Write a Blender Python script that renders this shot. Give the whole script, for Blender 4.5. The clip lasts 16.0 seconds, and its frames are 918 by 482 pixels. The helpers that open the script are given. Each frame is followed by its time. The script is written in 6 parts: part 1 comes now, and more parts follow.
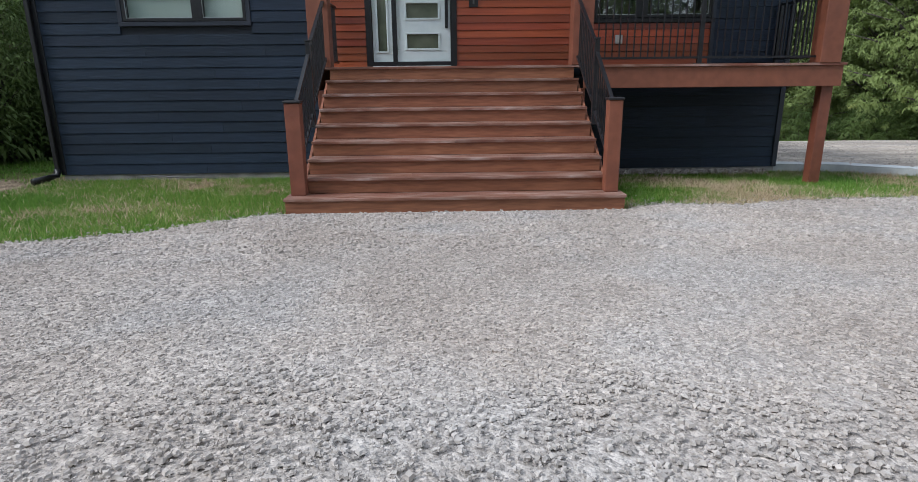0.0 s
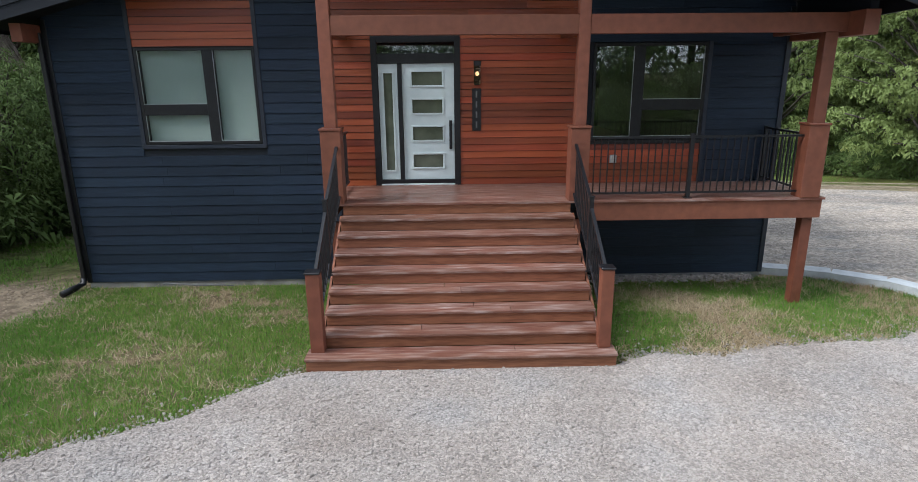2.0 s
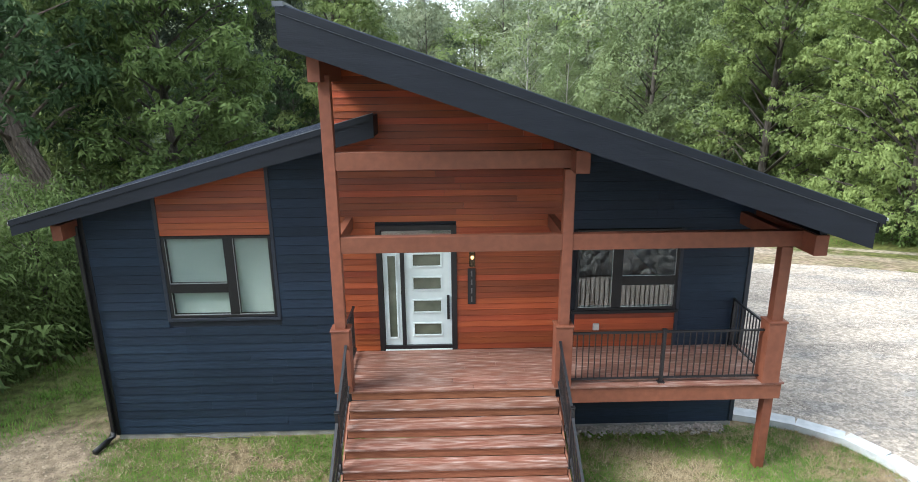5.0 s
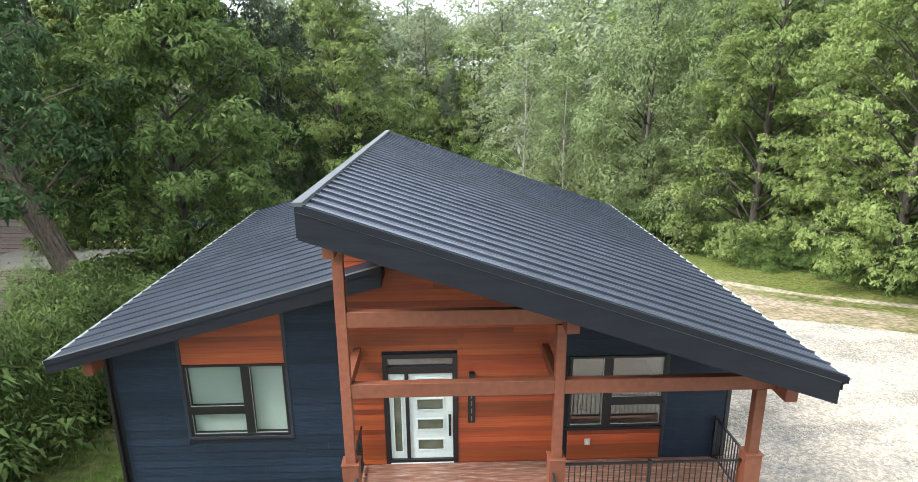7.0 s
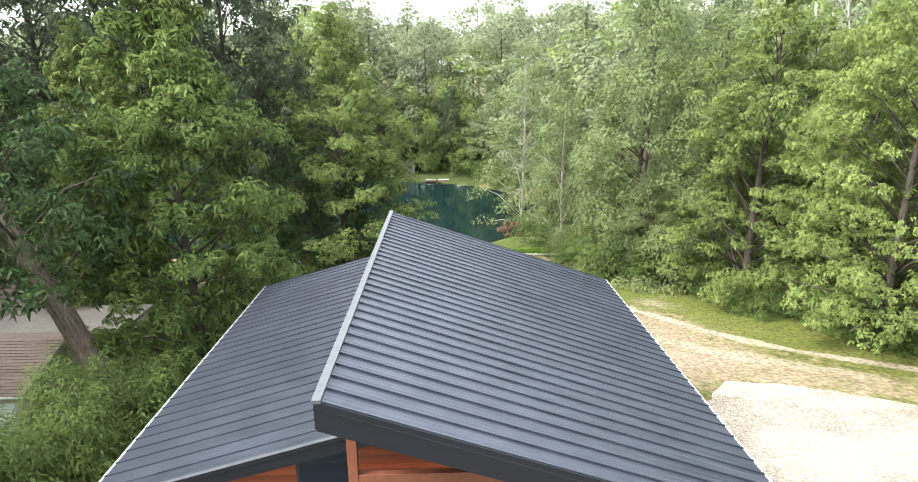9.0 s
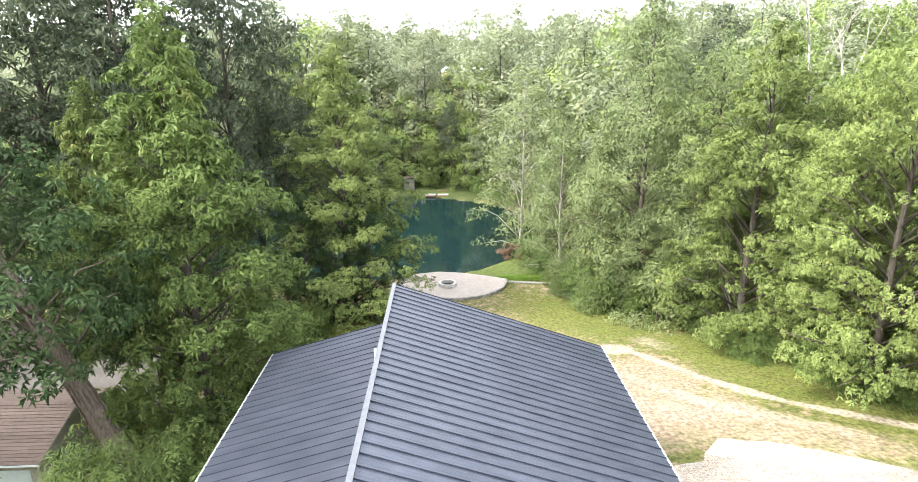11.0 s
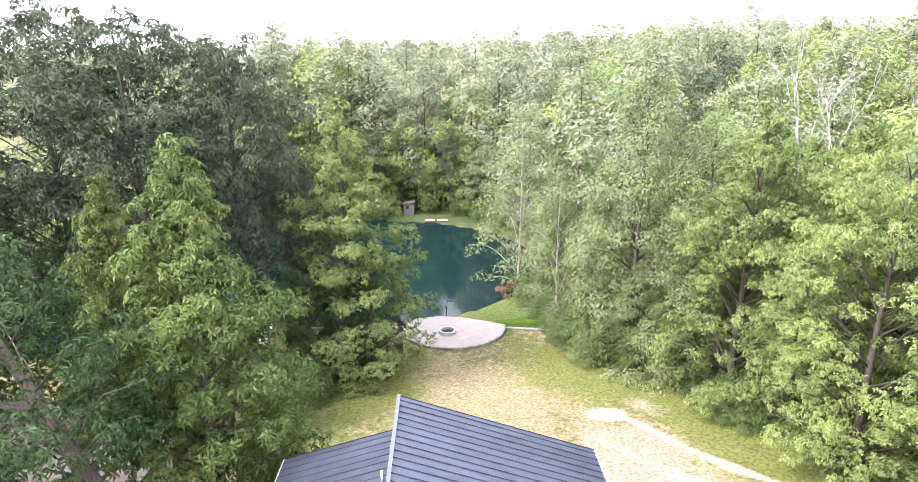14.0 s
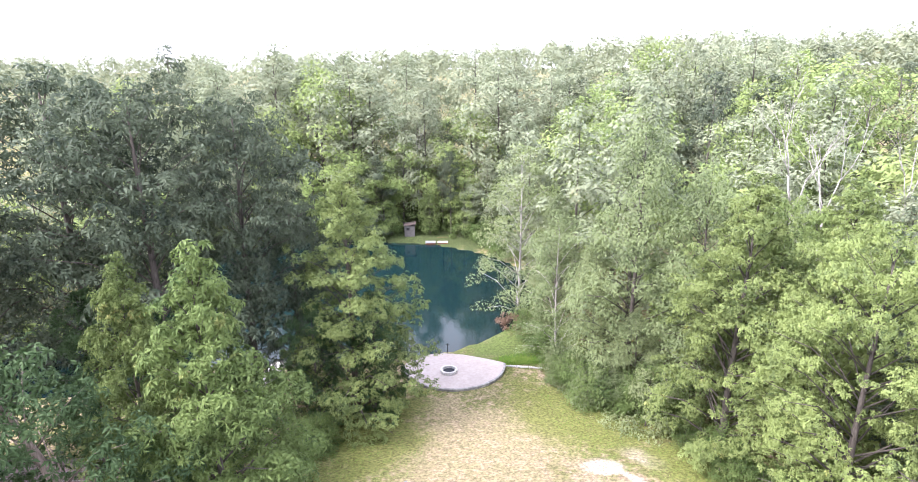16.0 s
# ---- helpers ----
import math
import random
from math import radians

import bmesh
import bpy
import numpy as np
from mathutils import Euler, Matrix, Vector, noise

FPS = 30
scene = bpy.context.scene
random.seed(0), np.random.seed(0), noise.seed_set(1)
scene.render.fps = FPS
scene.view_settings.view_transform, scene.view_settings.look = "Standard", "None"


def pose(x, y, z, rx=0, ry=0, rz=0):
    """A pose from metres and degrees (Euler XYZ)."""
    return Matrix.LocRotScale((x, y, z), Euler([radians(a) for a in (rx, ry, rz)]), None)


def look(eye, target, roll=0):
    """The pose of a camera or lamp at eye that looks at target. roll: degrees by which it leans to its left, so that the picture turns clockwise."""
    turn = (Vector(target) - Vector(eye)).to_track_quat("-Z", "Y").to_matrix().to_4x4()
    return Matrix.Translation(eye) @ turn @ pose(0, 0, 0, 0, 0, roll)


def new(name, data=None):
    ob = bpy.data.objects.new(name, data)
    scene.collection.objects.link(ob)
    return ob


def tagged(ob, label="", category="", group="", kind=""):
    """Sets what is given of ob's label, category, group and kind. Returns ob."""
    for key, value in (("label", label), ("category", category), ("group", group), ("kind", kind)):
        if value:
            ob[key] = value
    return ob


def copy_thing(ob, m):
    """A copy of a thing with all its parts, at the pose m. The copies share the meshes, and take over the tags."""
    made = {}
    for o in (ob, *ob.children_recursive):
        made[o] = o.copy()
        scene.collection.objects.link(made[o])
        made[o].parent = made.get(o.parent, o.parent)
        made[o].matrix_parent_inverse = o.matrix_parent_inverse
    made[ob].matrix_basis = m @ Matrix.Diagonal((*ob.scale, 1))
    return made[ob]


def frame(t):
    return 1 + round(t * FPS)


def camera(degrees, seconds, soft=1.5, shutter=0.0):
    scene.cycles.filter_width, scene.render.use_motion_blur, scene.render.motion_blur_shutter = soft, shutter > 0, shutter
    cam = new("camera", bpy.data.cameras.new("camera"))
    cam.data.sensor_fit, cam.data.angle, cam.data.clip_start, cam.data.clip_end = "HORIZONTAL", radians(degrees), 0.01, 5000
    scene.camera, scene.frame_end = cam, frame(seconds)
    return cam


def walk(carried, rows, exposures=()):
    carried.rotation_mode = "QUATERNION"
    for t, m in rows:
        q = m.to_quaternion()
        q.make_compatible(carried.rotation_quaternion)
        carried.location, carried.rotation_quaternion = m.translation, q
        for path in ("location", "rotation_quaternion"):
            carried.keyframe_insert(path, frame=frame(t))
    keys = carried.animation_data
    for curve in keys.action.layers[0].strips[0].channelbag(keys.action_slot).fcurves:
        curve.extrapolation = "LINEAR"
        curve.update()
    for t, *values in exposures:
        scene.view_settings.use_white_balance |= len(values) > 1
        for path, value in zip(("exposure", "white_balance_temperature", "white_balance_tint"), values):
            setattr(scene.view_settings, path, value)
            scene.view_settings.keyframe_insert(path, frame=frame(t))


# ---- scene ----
cam = camera(75.3, 16.0, soft=0.8)
ROLL = 0.54
PATH = [
    (0.0, 0.000, 0.000, 1.699, -1.172, -15.537),
    (0.5, -0.015, 0.013, 2.076, -1.194, -15.571),
    (1.0, -0.052, -0.006, 2.634, -1.216, -15.617),
    (1.5, -0.065, -0.051, 3.201, -1.238, -15.629),
    (2.0, -0.066, -0.082, 3.731, -1.259, -15.641),
    (2.5, -0.056, -0.116, 4.251, -1.281, -15.634),
    (3.0, -0.045, -0.141, 4.762, -1.303, -15.613),
    (3.5, -0.033, -0.156, 5.287, -1.325, -15.587),
    (4.0, -0.014, -0.176, 5.839, -1.347, -15.575),
    (4.5, -0.007, -0.199, 6.422, -1.368, -15.584),
    (5.0, -0.003, -0.254, 7.035, -1.390, -15.603),
    (7.5, -0.024, -0.373, 10.494, -1.499, -15.770),
    (8.0, -0.045, -0.366, 11.283, -1.521, -15.757),
    (8.5, -0.054, -0.411, 12.111, -1.542, -15.760),
    (9.0, -0.056, -0.401, 12.951, -1.564, -15.761),
    (9.5, -0.077, -0.397, 13.791, -1.586, -15.812),
    (12.0, -0.099, -0.359, 17.696, -1.695, -15.974),
    (12.5, -0.107, -0.388, 18.562, -1.716, -16.016),
    (13.0, -0.095, -0.400, 19.443, -1.738, -16.030),
    (13.5, -0.120, -0.415, 20.426, -1.760, -16.066),
    (14.0, -0.130, -0.412, 21.461, -1.782, -16.105),
    (14.5, -0.183, -0.481, 22.597, -1.804, -16.146),
    (15.0, -0.243, -0.515, 23.787, -1.825, -16.210),
    (15.5, -0.269, -0.535, 24.984, -1.847, -16.249),
    (16.0, -0.294, -0.550, 26.200, -1.869, -16.268),
]
EXPOSURES = [(0.0, 0.15, 5650, 9), (0.6, 0.07, 5650, 9), (1.5, 0.2, 5650, 9), (2.5, 0.40, 5700, 9), (3.5, 0.70, 5720, 8), (5.0, 1.10, 5800, 6), (7.5, 1.40, 6300, 4), (9.0, 1.60, 6600, 5), (12.5, 1.96, 6450, 14), (14.0, 1.97, 6200, 20), (16.0, 1.93, 5900, 26)]
walk(cam, [(t, pose(x, y, z, 0, 0, yaw) @ pose(0, 0, 0, 90 + pitch) @ pose(0, 0, 0, 0, 0, -ROLL)) for t, x, y, z, yaw, pitch in PATH], EXPOSURES)

# ---- light: a bright hazy sky with a soft sun from the left ----
SUN_UP, SUN_ROUND = 46.0, 250.0
world = bpy.data.worlds.new("sky")
world.use_nodes = True
scene.world = world
wn, wl = world.node_tree.nodes, world.node_tree.links
wn.clear()
sky = wn.new("ShaderNodeTexSky")
sky.sky_type, sky.sun_disc = "NISHITA", False
sky.sun_elevation, sky.sun_rotation = radians(SUN_UP), radians(SUN_ROUND)
veil = wn.new("ShaderNodeMix")
veil.data_type = "RGBA"
veil.inputs[0].default_value = 0.8
veil.inputs[7].default_value = (9.6, 9.8, 10.0, 1)
back = wn.new("ShaderNodeBackground")
back.inputs[1].default_value = 0.11
world_out = wn.new("ShaderNodeOutputWorld")
wl.new(sky.outputs[0], veil.inputs[6])
wl.new(veil.outputs[2], back.inputs[0])
wl.new(back.outputs[0], world_out.inputs[0])
sun = new("sun", bpy.data.lights.new("sun", "SUN"))
sun.data.energy, sun.data.angle, sun.data.color = 3.0, radians(24), (1.0, 0.94, 0.84)
a, e = radians(SUN_ROUND), radians(SUN_UP)
sun.matrix_world = look((0, 0, 0), (-math.sin(a) * math.cos(e), -math.cos(a) * math.cos(e), -math.sin(e)))


# ---- materials ----
def material(name, stops, scale=4.0, stretch=(1, 1, 1), rough=0.7, metal=0.0, bump=0.2, fine=30.0, per_piece=0.0,
             per_island=0.0, stain=0.0, stain_scale=0.6, rough_vary=0.1, clear=0.0, bump_scale=0.01, specular=0.5):
    """Colour stops run along noise of a given size; stain darkens in patches of a larger size; pieces vary in value."""
    m = bpy.data.materials.new(name)
    m.use_nodes = True
    n, l = m.node_tree.nodes, m.node_tree.links
    b = n["Principled BSDF"]
    geo = n.new("ShaderNodeNewGeometry")
    mapping = n.new("ShaderNodeMapping")
    mapping.inputs["Scale"].default_value = stretch
    l.new(geo.outputs["Position"], mapping.inputs[0])
    noise_a = n.new("ShaderNodeTexNoise")
    noise_a.inputs["Scale"].default_value, noise_a.inputs["Detail"].default_value = scale, 6
    l.new(mapping.outputs[0], noise_a.inputs[0])
    ramp = n.new("ShaderNodeValToRGB")
    r = ramp.color_ramp
    while len(r.elements) < len(stops):
        r.elements.new(0.5)
    for el, (at, c) in zip(r.elements, stops):
        el.position, el.color = at, (*c, 1)
    l.new(noise_a.outputs[0], ramp.inputs[0])
    colour = ramp.outputs[0]
    big = n.new("ShaderNodeTexNoise")
    big.inputs["Scale"].default_value, big.inputs["Detail"].default_value = stain_scale, 4
    l.new(geo.outputs["Position"], big.inputs[0])
    if stain:
        mul = n.new("ShaderNodeMapRange")
        mul.inputs[1].default_value, mul.inputs[2].default_value = 0.3, 0.7
        mul.inputs[3].default_value, mul.inputs[4].default_value = 1 - stain, 1 + stain
        l.new(big.outputs[0], mul.inputs[0])
        hsv = n.new("ShaderNodeHueSaturation")
        l.new(colour, hsv.inputs["Color"])
        l.new(mul.outputs[0], hsv.inputs["Value"])
        colour = hsv.outputs[0]
    if per_piece or per_island:
        src = n.new("ShaderNodeObjectInfo").outputs["Random"] if per_piece else geo.outputs["Random Per Island"]
        k = per_piece or per_island
        mul = n.new("ShaderNodeMapRange")
        mul.inputs[3].default_value, mul.inputs[4].default_value = 1 - k, 1 + k
        l.new(src, mul.inputs[0])
        hsv = n.new("ShaderNodeHueSaturation")
        l.new(colour, hsv.inputs["Color"])
        l.new(mul.outputs[0], hsv.inputs["Value"])
        hue = n.new("ShaderNodeMapRange")
        hue.inputs[3].default_value, hue.inputs[4].default_value = 0.5 - 0.018 * k, 0.5 + 0.012 * k
        frac = n.new("ShaderNodeMath")
        frac.operation = "FRACT"
        times = n.new("ShaderNodeMath")
        times.operation = "MULTIPLY"
        times.inputs[1].default_value = 7.31
        l.new(src, times.inputs[0])
        l.new(times.outputs[0], frac.inputs[0])
        l.new(frac.outputs[0], hue.inputs[0])
        l.new(hue.outputs[0], hsv.inputs["Hue"])
        colour = hsv.outputs[0]
    l.new(colour, b.inputs["Base Color"])
    grain = n.new("ShaderNodeTexNoise")
    grain.inputs["Scale"].default_value, grain.inputs["Detail"].default_value = fine, 5
    l.new(mapping.outputs[0], grain.inputs[0])
    bm_node = n.new("ShaderNodeBump")
    bm_node.inputs["Strength"].default_value, bm_node.inputs["Distance"].default_value = bump, bump_scale
    l.new(grain.outputs[0], bm_node.inputs["Height"])
    l.new(bm_node.outputs[0], b.inputs["Normal"])
    rr = n.new("ShaderNodeMapRange")
    rr.inputs[3].default_value, rr.inputs[4].default_value = max(0.02, rough - rough_vary), min(1, rough + rough_vary)
    l.new(noise_a.outputs[0], rr.inputs[0])
    l.new(rr.outputs[0], b.inputs["Roughness"])
    b.inputs["Metallic"].default_value = metal
    b.inputs["Coat Weight"].default_value = clear
    b.inputs["Specular IOR Level"].default_value = specular
    return m


def glass(name, tint=(0.9, 0.95, 0.93), rough=0.0):
    m = bpy.data.materials.new(name)
    m.use_nodes = True
    b = m.node_tree.nodes["Principled BSDF"]
    b.inputs["Base Color"].default_value = (*tint, 1)
    b.inputs["Transmission Weight"].default_value = 1
    b.inputs["Roughness"].default_value = rough
    b.inputs["IOR"].default_value = 1.45
    return m


def leaves(name, dark, light, warm, spread=0.26):
    """Leaf material: colour varies leaf by leaf, tree by tree and over the crown; part of the light passes through."""
    m = bpy.data.materials.new(name)
    m.use_nodes = True
    n, l = m.node_tree.nodes, m.node_tree.links
    b = n["Principled BSDF"]
    geo, info = n.new("ShaderNodeNewGeometry"), n.new("ShaderNodeObjectInfo")
    patch = n.new("ShaderNodeTexNoise")
    patch.inputs["Scale"].default_value, patch.inputs["Detail"].default_value = 0.35, 3
    l.new(geo.outputs["Position"], patch.inputs[0])
    add = n.new("ShaderNodeMath")
    add.operation = "MULTIPLY_ADD"
    add.inputs[1].default_value = spread
    l.new(geo.outputs["Random Per Island"], add.inputs[0])
    l.new(patch.outputs[0], add.inputs[2])
    ramp = n.new("ShaderNodeValToRGB")
    r = ramp.color_ramp
    r.elements.new(0.5)
    r.elements.new(0.5)
    for el, (at, c) in zip(r.elements, ((0.35, dark), (0.62, light), (0.86, light), (1.0, warm))):
        el.position, el.color = at, (*c, 1)
    l.new(add.outputs[0], ramp.inputs[0])
    hsv = n.new("ShaderNodeHueSaturation")
    val, hue = n.new("ShaderNodeMapRange"), n.new("ShaderNodeMapRange")
    val.inputs[3].default_value, val.inputs[4].default_value = 0.86, 1.15
    hue.inputs[3].default_value, hue.inputs[4].default_value = 0.494, 0.506
    times, frac = n.new("ShaderNodeMath"), n.new("ShaderNodeMath")
    times.operation, frac.operation = "MULTIPLY", "FRACT"
    times.inputs[1].default_value = 5.7
    l.new(info.outputs["Random"], val.inputs[0])
    l.new(info.outputs["Random"], times.inputs[0])
    l.new(times.outputs[0], frac.inputs[0])
    l.new(frac.outputs[0], hue.inputs[0])
    l.new(ramp.outputs[0], hsv.inputs["Color"])
    l.new(val.outputs[0], hsv.inputs["Value"])
    l.new(hue.outputs[0], hsv.inputs["Hue"])
    l.new(hsv.outputs[0], b.inputs["Base Color"])
    b.inputs["Roughness"].default_value = 0.55
    b.inputs["Specular IOR Level"].default_value = 0.18
    thin = n.new("ShaderNodeBsdfTranslucent")
    l.new(hsv.outputs[0], thin.inputs[0])
    mix = n.new("ShaderNodeMixShader")
    mix.inputs[0].default_value = 0.32
    l.new(b.outputs[0], mix.inputs[1])
    l.new(thin.outputs[0], mix.inputs[2])
    l.new(mix.outputs[0], n["Material Output"].inputs[0])
    return m


NAVY = material("navy_siding", [(0.3, (0.0106, 0.0190, 0.0360)), (0.7, (0.0190, 0.0325, 0.0580))], 6, (0.6, 1, 9), 0.6, specular=0.3, bump=0.9, fine=11, per_piece=0.2, stain=0.14, bump_scale=0.006)
NAVY_TRIM = material("navy_trim", [(0.3, (0.017, 0.022, 0.035)), (0.7, (0.026, 0.032, 0.050))], 5, (1, 1, 1), 0.5, bump=0.2)
CEDAR = material("cedar_cladding", [(0.20, (0.215, 0.042, 0.013)), (0.55, (0.29, 0.062, 0.019)), (0.85, (0.36, 0.088, 0.026))], 3, (0.4, 1, 12), 0.42, bump=0.3, fine=16, per_piece=0.4, stain=0.12, bump_scale=0.004)
TIMBER = material("stained_timber", [(0.3, (0.158, 0.052, 0.029)), (0.7, (0.215, 0.074, 0.041))], 5, (1.5, 1.5, 1.5), 0.55, bump=0.25, fine=22, per_piece=0.12, stain=0.12, bump_scale=0.004)
TREAD = material("worn_deck_board", [(0.30, (0.150, 0.058, 0.040)), (0.47, (0.190, 0.090, 0.063)), (0.60, (0.275, 0.172, 0.142)), (0.77, (0.44, 0.345, 0.315))], 3, (0.9, 7, 2), 0.34, bump=0.3, fine=14, per_piece=0.18, stain=0.14, stain_scale=1.1, bump_scale=0.004)
RISER = material("stained_riser_board", [(0.3, (0.180, 0.066, 0.034)), (0.7, (0.300, 0.122, 0.064))], 4, (1.0, 3, 9), 0.55, bump=0.3, fine=14, per_piece=0.2, stain=0.15, bump_scale=0.004)
BLACK = material("black_metal", [(0.3, (0.008, 0.008, 0.010)), (0.7, (0.014, 0.014, 0.017))], 20, rough=0.4, bump=0.05)
CHARCOAL = material("charcoal_fascia", [(0.3, (0.0064, 0.0086, 0.0150)), (0.7, (0.0108, 0.0138, 0.0220))], 3, (0.5, 1, 4), 0.55, bump=0.25, fine=20, stain=0.1, specular=0.35)
SOFFIT = material("dark_soffit", [(0.3, (0.007, 0.008, 0.012)), (0.7, (0.011, 0.013, 0.018))], 6, rough=0.75, specular=0.2)
ROOF = material("charcoal_metal_roof", [(0.35, (0.066, 0.077, 0.108)), (0.65, (0.090, 0.102, 0.140))], 2.5, (0.3, 1, 1), 0.37, metal=0.55, bump=0.08, fine=3, per_piece=0.06, stain=0.08, bump_scale=0.02, rough_vary=0.05)
# Paler than the roof metal: sheen along caps and edges is put into colour.
RIDGE = material("sheen_ridge_metal", [(0.3, (0.13, 0.14, 0.165)), (0.7, (0.18, 0.19, 0.22))], 6, rough=0.35, metal=0.5, bump=0.05)
DRIP = material("pale_drip_edge", [(0.3, (0.42, 0.44, 0.46)), (0.7, (0.55, 0.57, 0.58))], 8, rough=0.35, metal=0.5, bump=0.05)
WHITE = material("white_paint", [(0.3, (0.62, 0.71, 0.72)), (0.7, (0.70, 0.78, 0.79))], 5, rough=0.4, bump=0.05)
BLIND = material("pale_blind", [(0.3, (0.36, 0.42, 0.40)), (0.7, (0.44, 0.50, 0.475))], 1.2, rough=0.8, bump=0.1)
CONCRETE = material("pale_concrete", [(0.3, (0.42, 0.41, 0.39)), (0.7, (0.58, 0.57, 0.55))], 6, rough=0.85, bump=0.4, fine=40, stain=0.12, per_piece=0.08)
KERB = material("pale_kerb_concrete", [(0.3, (0.46, 0.48, 0.50)), (0.7, (0.60, 0.62, 0.63))], 6, rough=0.85, bump=0.4, fine=40, stain=0.12, per_piece=0.08)
PATIO = material("patio_concrete", [(0.3, (0.34, 0.295, 0.272)), (0.7, (0.42, 0.370, 0.342))], 3, rough=0.85, bump=0.2, stain=0.06)
STONE = material("crushed_limestone", [(0.30, (0.345, 0.300, 0.268)), (0.5, (0.390, 0.347, 0.316)), (0.68, (0.378, 0.350, 0.332))], 0.9, rough=0.85, bump=0.4, fine=60, per_island=0.26, stain=0.1, stain_scale=0.5)
BOULDER = material("grey_boulder", [(0.25, (0.14, 0.135, 0.13)), (0.75, (0.36, 0.35, 0.33))], 2.5, rough=0.85, bump=0.8, fine=9, per_piece=0.25, bump_scale=0.04)
DARK_ROCK = material("dark_rock", [(0.25, (0.07, 0.068, 0.066)), (0.75, (0.22, 0.215, 0.205))], 2.5, rough=0.85, bump=0.8, fine=9, per_piece=0.3, bump_scale=0.04)
BARK = material("grey_brown_bark", [(0.3, (0.045, 0.038, 0.031)), (0.7, (0.130, 0.112, 0.095))], 5, (3, 3, 0.5), 0.9, bump=0.9, fine=10, bump_scale=0.05)
PALE_BARK = material("bleached_bark", [(0.3, (0.27, 0.25, 0.235)), (0.7, (0.46, 0.43, 0.40))], 5, (2, 2, 0.5), 0.85, bump=0.5, bump_scale=0.03)
GLASS = glass("window_glass")
GLASS.node_tree.nodes["Principled BSDF"].inputs["IOR"].default_value = 1.9
THIN_GLASS = glass("thin_window_glass")
THIN_GLASS.node_tree.nodes["Principled BSDF"].inputs["IOR"].default_value = 1.25
LEAF_HICKORY = leaves("hickory_leaf", (0.050, 0.084, 0.028), (0.139, 0.192, 0.059), (0.299, 0.304, 0.101))
LEAF_MAPLE = leaves("maple_leaf", (0.101, 0.149, 0.056), (0.246, 0.320, 0.108), (0.427, 0.434, 0.142))
# Darker copy of the hickory leaf: shade on the left trees, put into colour.
LEAF_PAINTED_SHADE = leaves("painted_shade_hickory_leaf", (0.026, 0.053, 0.022), (0.064, 0.108, 0.043), (0.123, 0.160, 0.069))
LEAF_DARK = leaves("oak_leaf", (0.044, 0.064, 0.043), (0.106, 0.134, 0.083), (0.168, 0.190, 0.111))
LEAF_GREY = leaves("willow_leaf", (0.103, 0.133, 0.065), (0.199, 0.247, 0.113), (0.263, 0.277, 0.113))
# Far leaves are paler and bluer: haze is put into their colour.
LEAF_HAZED = leaves("hazed_woodland_leaf", (0.125, 0.163, 0.106), (0.263, 0.301, 0.187), (0.470, 0.427, 0.224))
LEAF_SHRUB = leaves("shrub_leaf", (0.048, 0.085, 0.028), (0.130, 0.187, 0.057), (0.225, 0.260, 0.091))
GRASS = leaves("grass_blade", (0.052, 0.127, 0.017), (0.139, 0.263, 0.038), (0.278, 0.353, 0.088), 0.5)
STRAW = leaves("dry_straw", (0.250, 0.180, 0.100), (0.420, 0.330, 0.200), (0.600, 0.500, 0.340), 0.6)
SHINGLE = material("brown_shingle", [(0.3, (0.080, 0.060, 0.055)), (0.7, (0.140, 0.108, 0.100))], 9, (1, 1, 1), 0.9, bump=0.5, fine=30, per_piece=0.14, stain=0.12)
STUCCO = material("beige_wall", [(0.3, (0.33, 0.31, 0.27)), (0.7, (0.42, 0.40, 0.35))], 5, rough=0.9, bump=0.2, stain=0.08)
ORANGE = material("orange_plastic", [(0.3, (0.60, 0.11, 0.02)), (0.7, (0.75, 0.16, 0.03))], 5, rough=0.4, bump=0.05)
PLANK_GREY = material("weathered_plank", [(0.3, (0.38, 0.35, 0.31)), (0.7, (0.55, 0.52, 0.47))], 6, (1, 4, 1), 0.85, bump=0.3, per_piece=0.12)
DRY_BRUSH = leaves("dry_brush_leaf", (0.13, 0.075, 0.05), (0.22, 0.15, 0.10), (0.27, 0.20, 0.12))
# Opaque pane: the olive of reflected trees is put into its base colour.
OLIVE_PANE = material("olive_reflection_pane", [(0.3, (0.085, 0.100, 0.070)), (0.7, (0.150, 0.165, 0.120))], 3, rough=0.12, bump=0.05, rough_vary=0.03)
DIM_BAR = material("dull_grey_metal", [(0.3, (0.10, 0.10, 0.105)), (0.7, (0.15, 0.15, 0.155))], 8, rough=0.45, bump=0.05)
SHAG_BARK = material("shaggy_bark", [(0.3, (0.105, 0.080, 0.066)), (0.7, (0.27, 0.215, 0.180))], 5, (3, 3, 0.5), 0.9, bump=0.9, fine=10, bump_scale=0.05, stain=0.15)
FELT = material("grey_roof_felt", [(0.3, (0.10, 0.093, 0.090)), (0.7, (0.15, 0.14, 0.134))], 6, rough=0.9, bump=0.3, stain=0.15)
CLOD = material("dry_clod", [(0.3, (0.20, 0.150, 0.100)), (0.7, (0.42, 0.335, 0.245))], 4, rough=0.95, bump=0.6, fine=50, per_island=0.35)


# ---- building helpers ----
BASE = {}


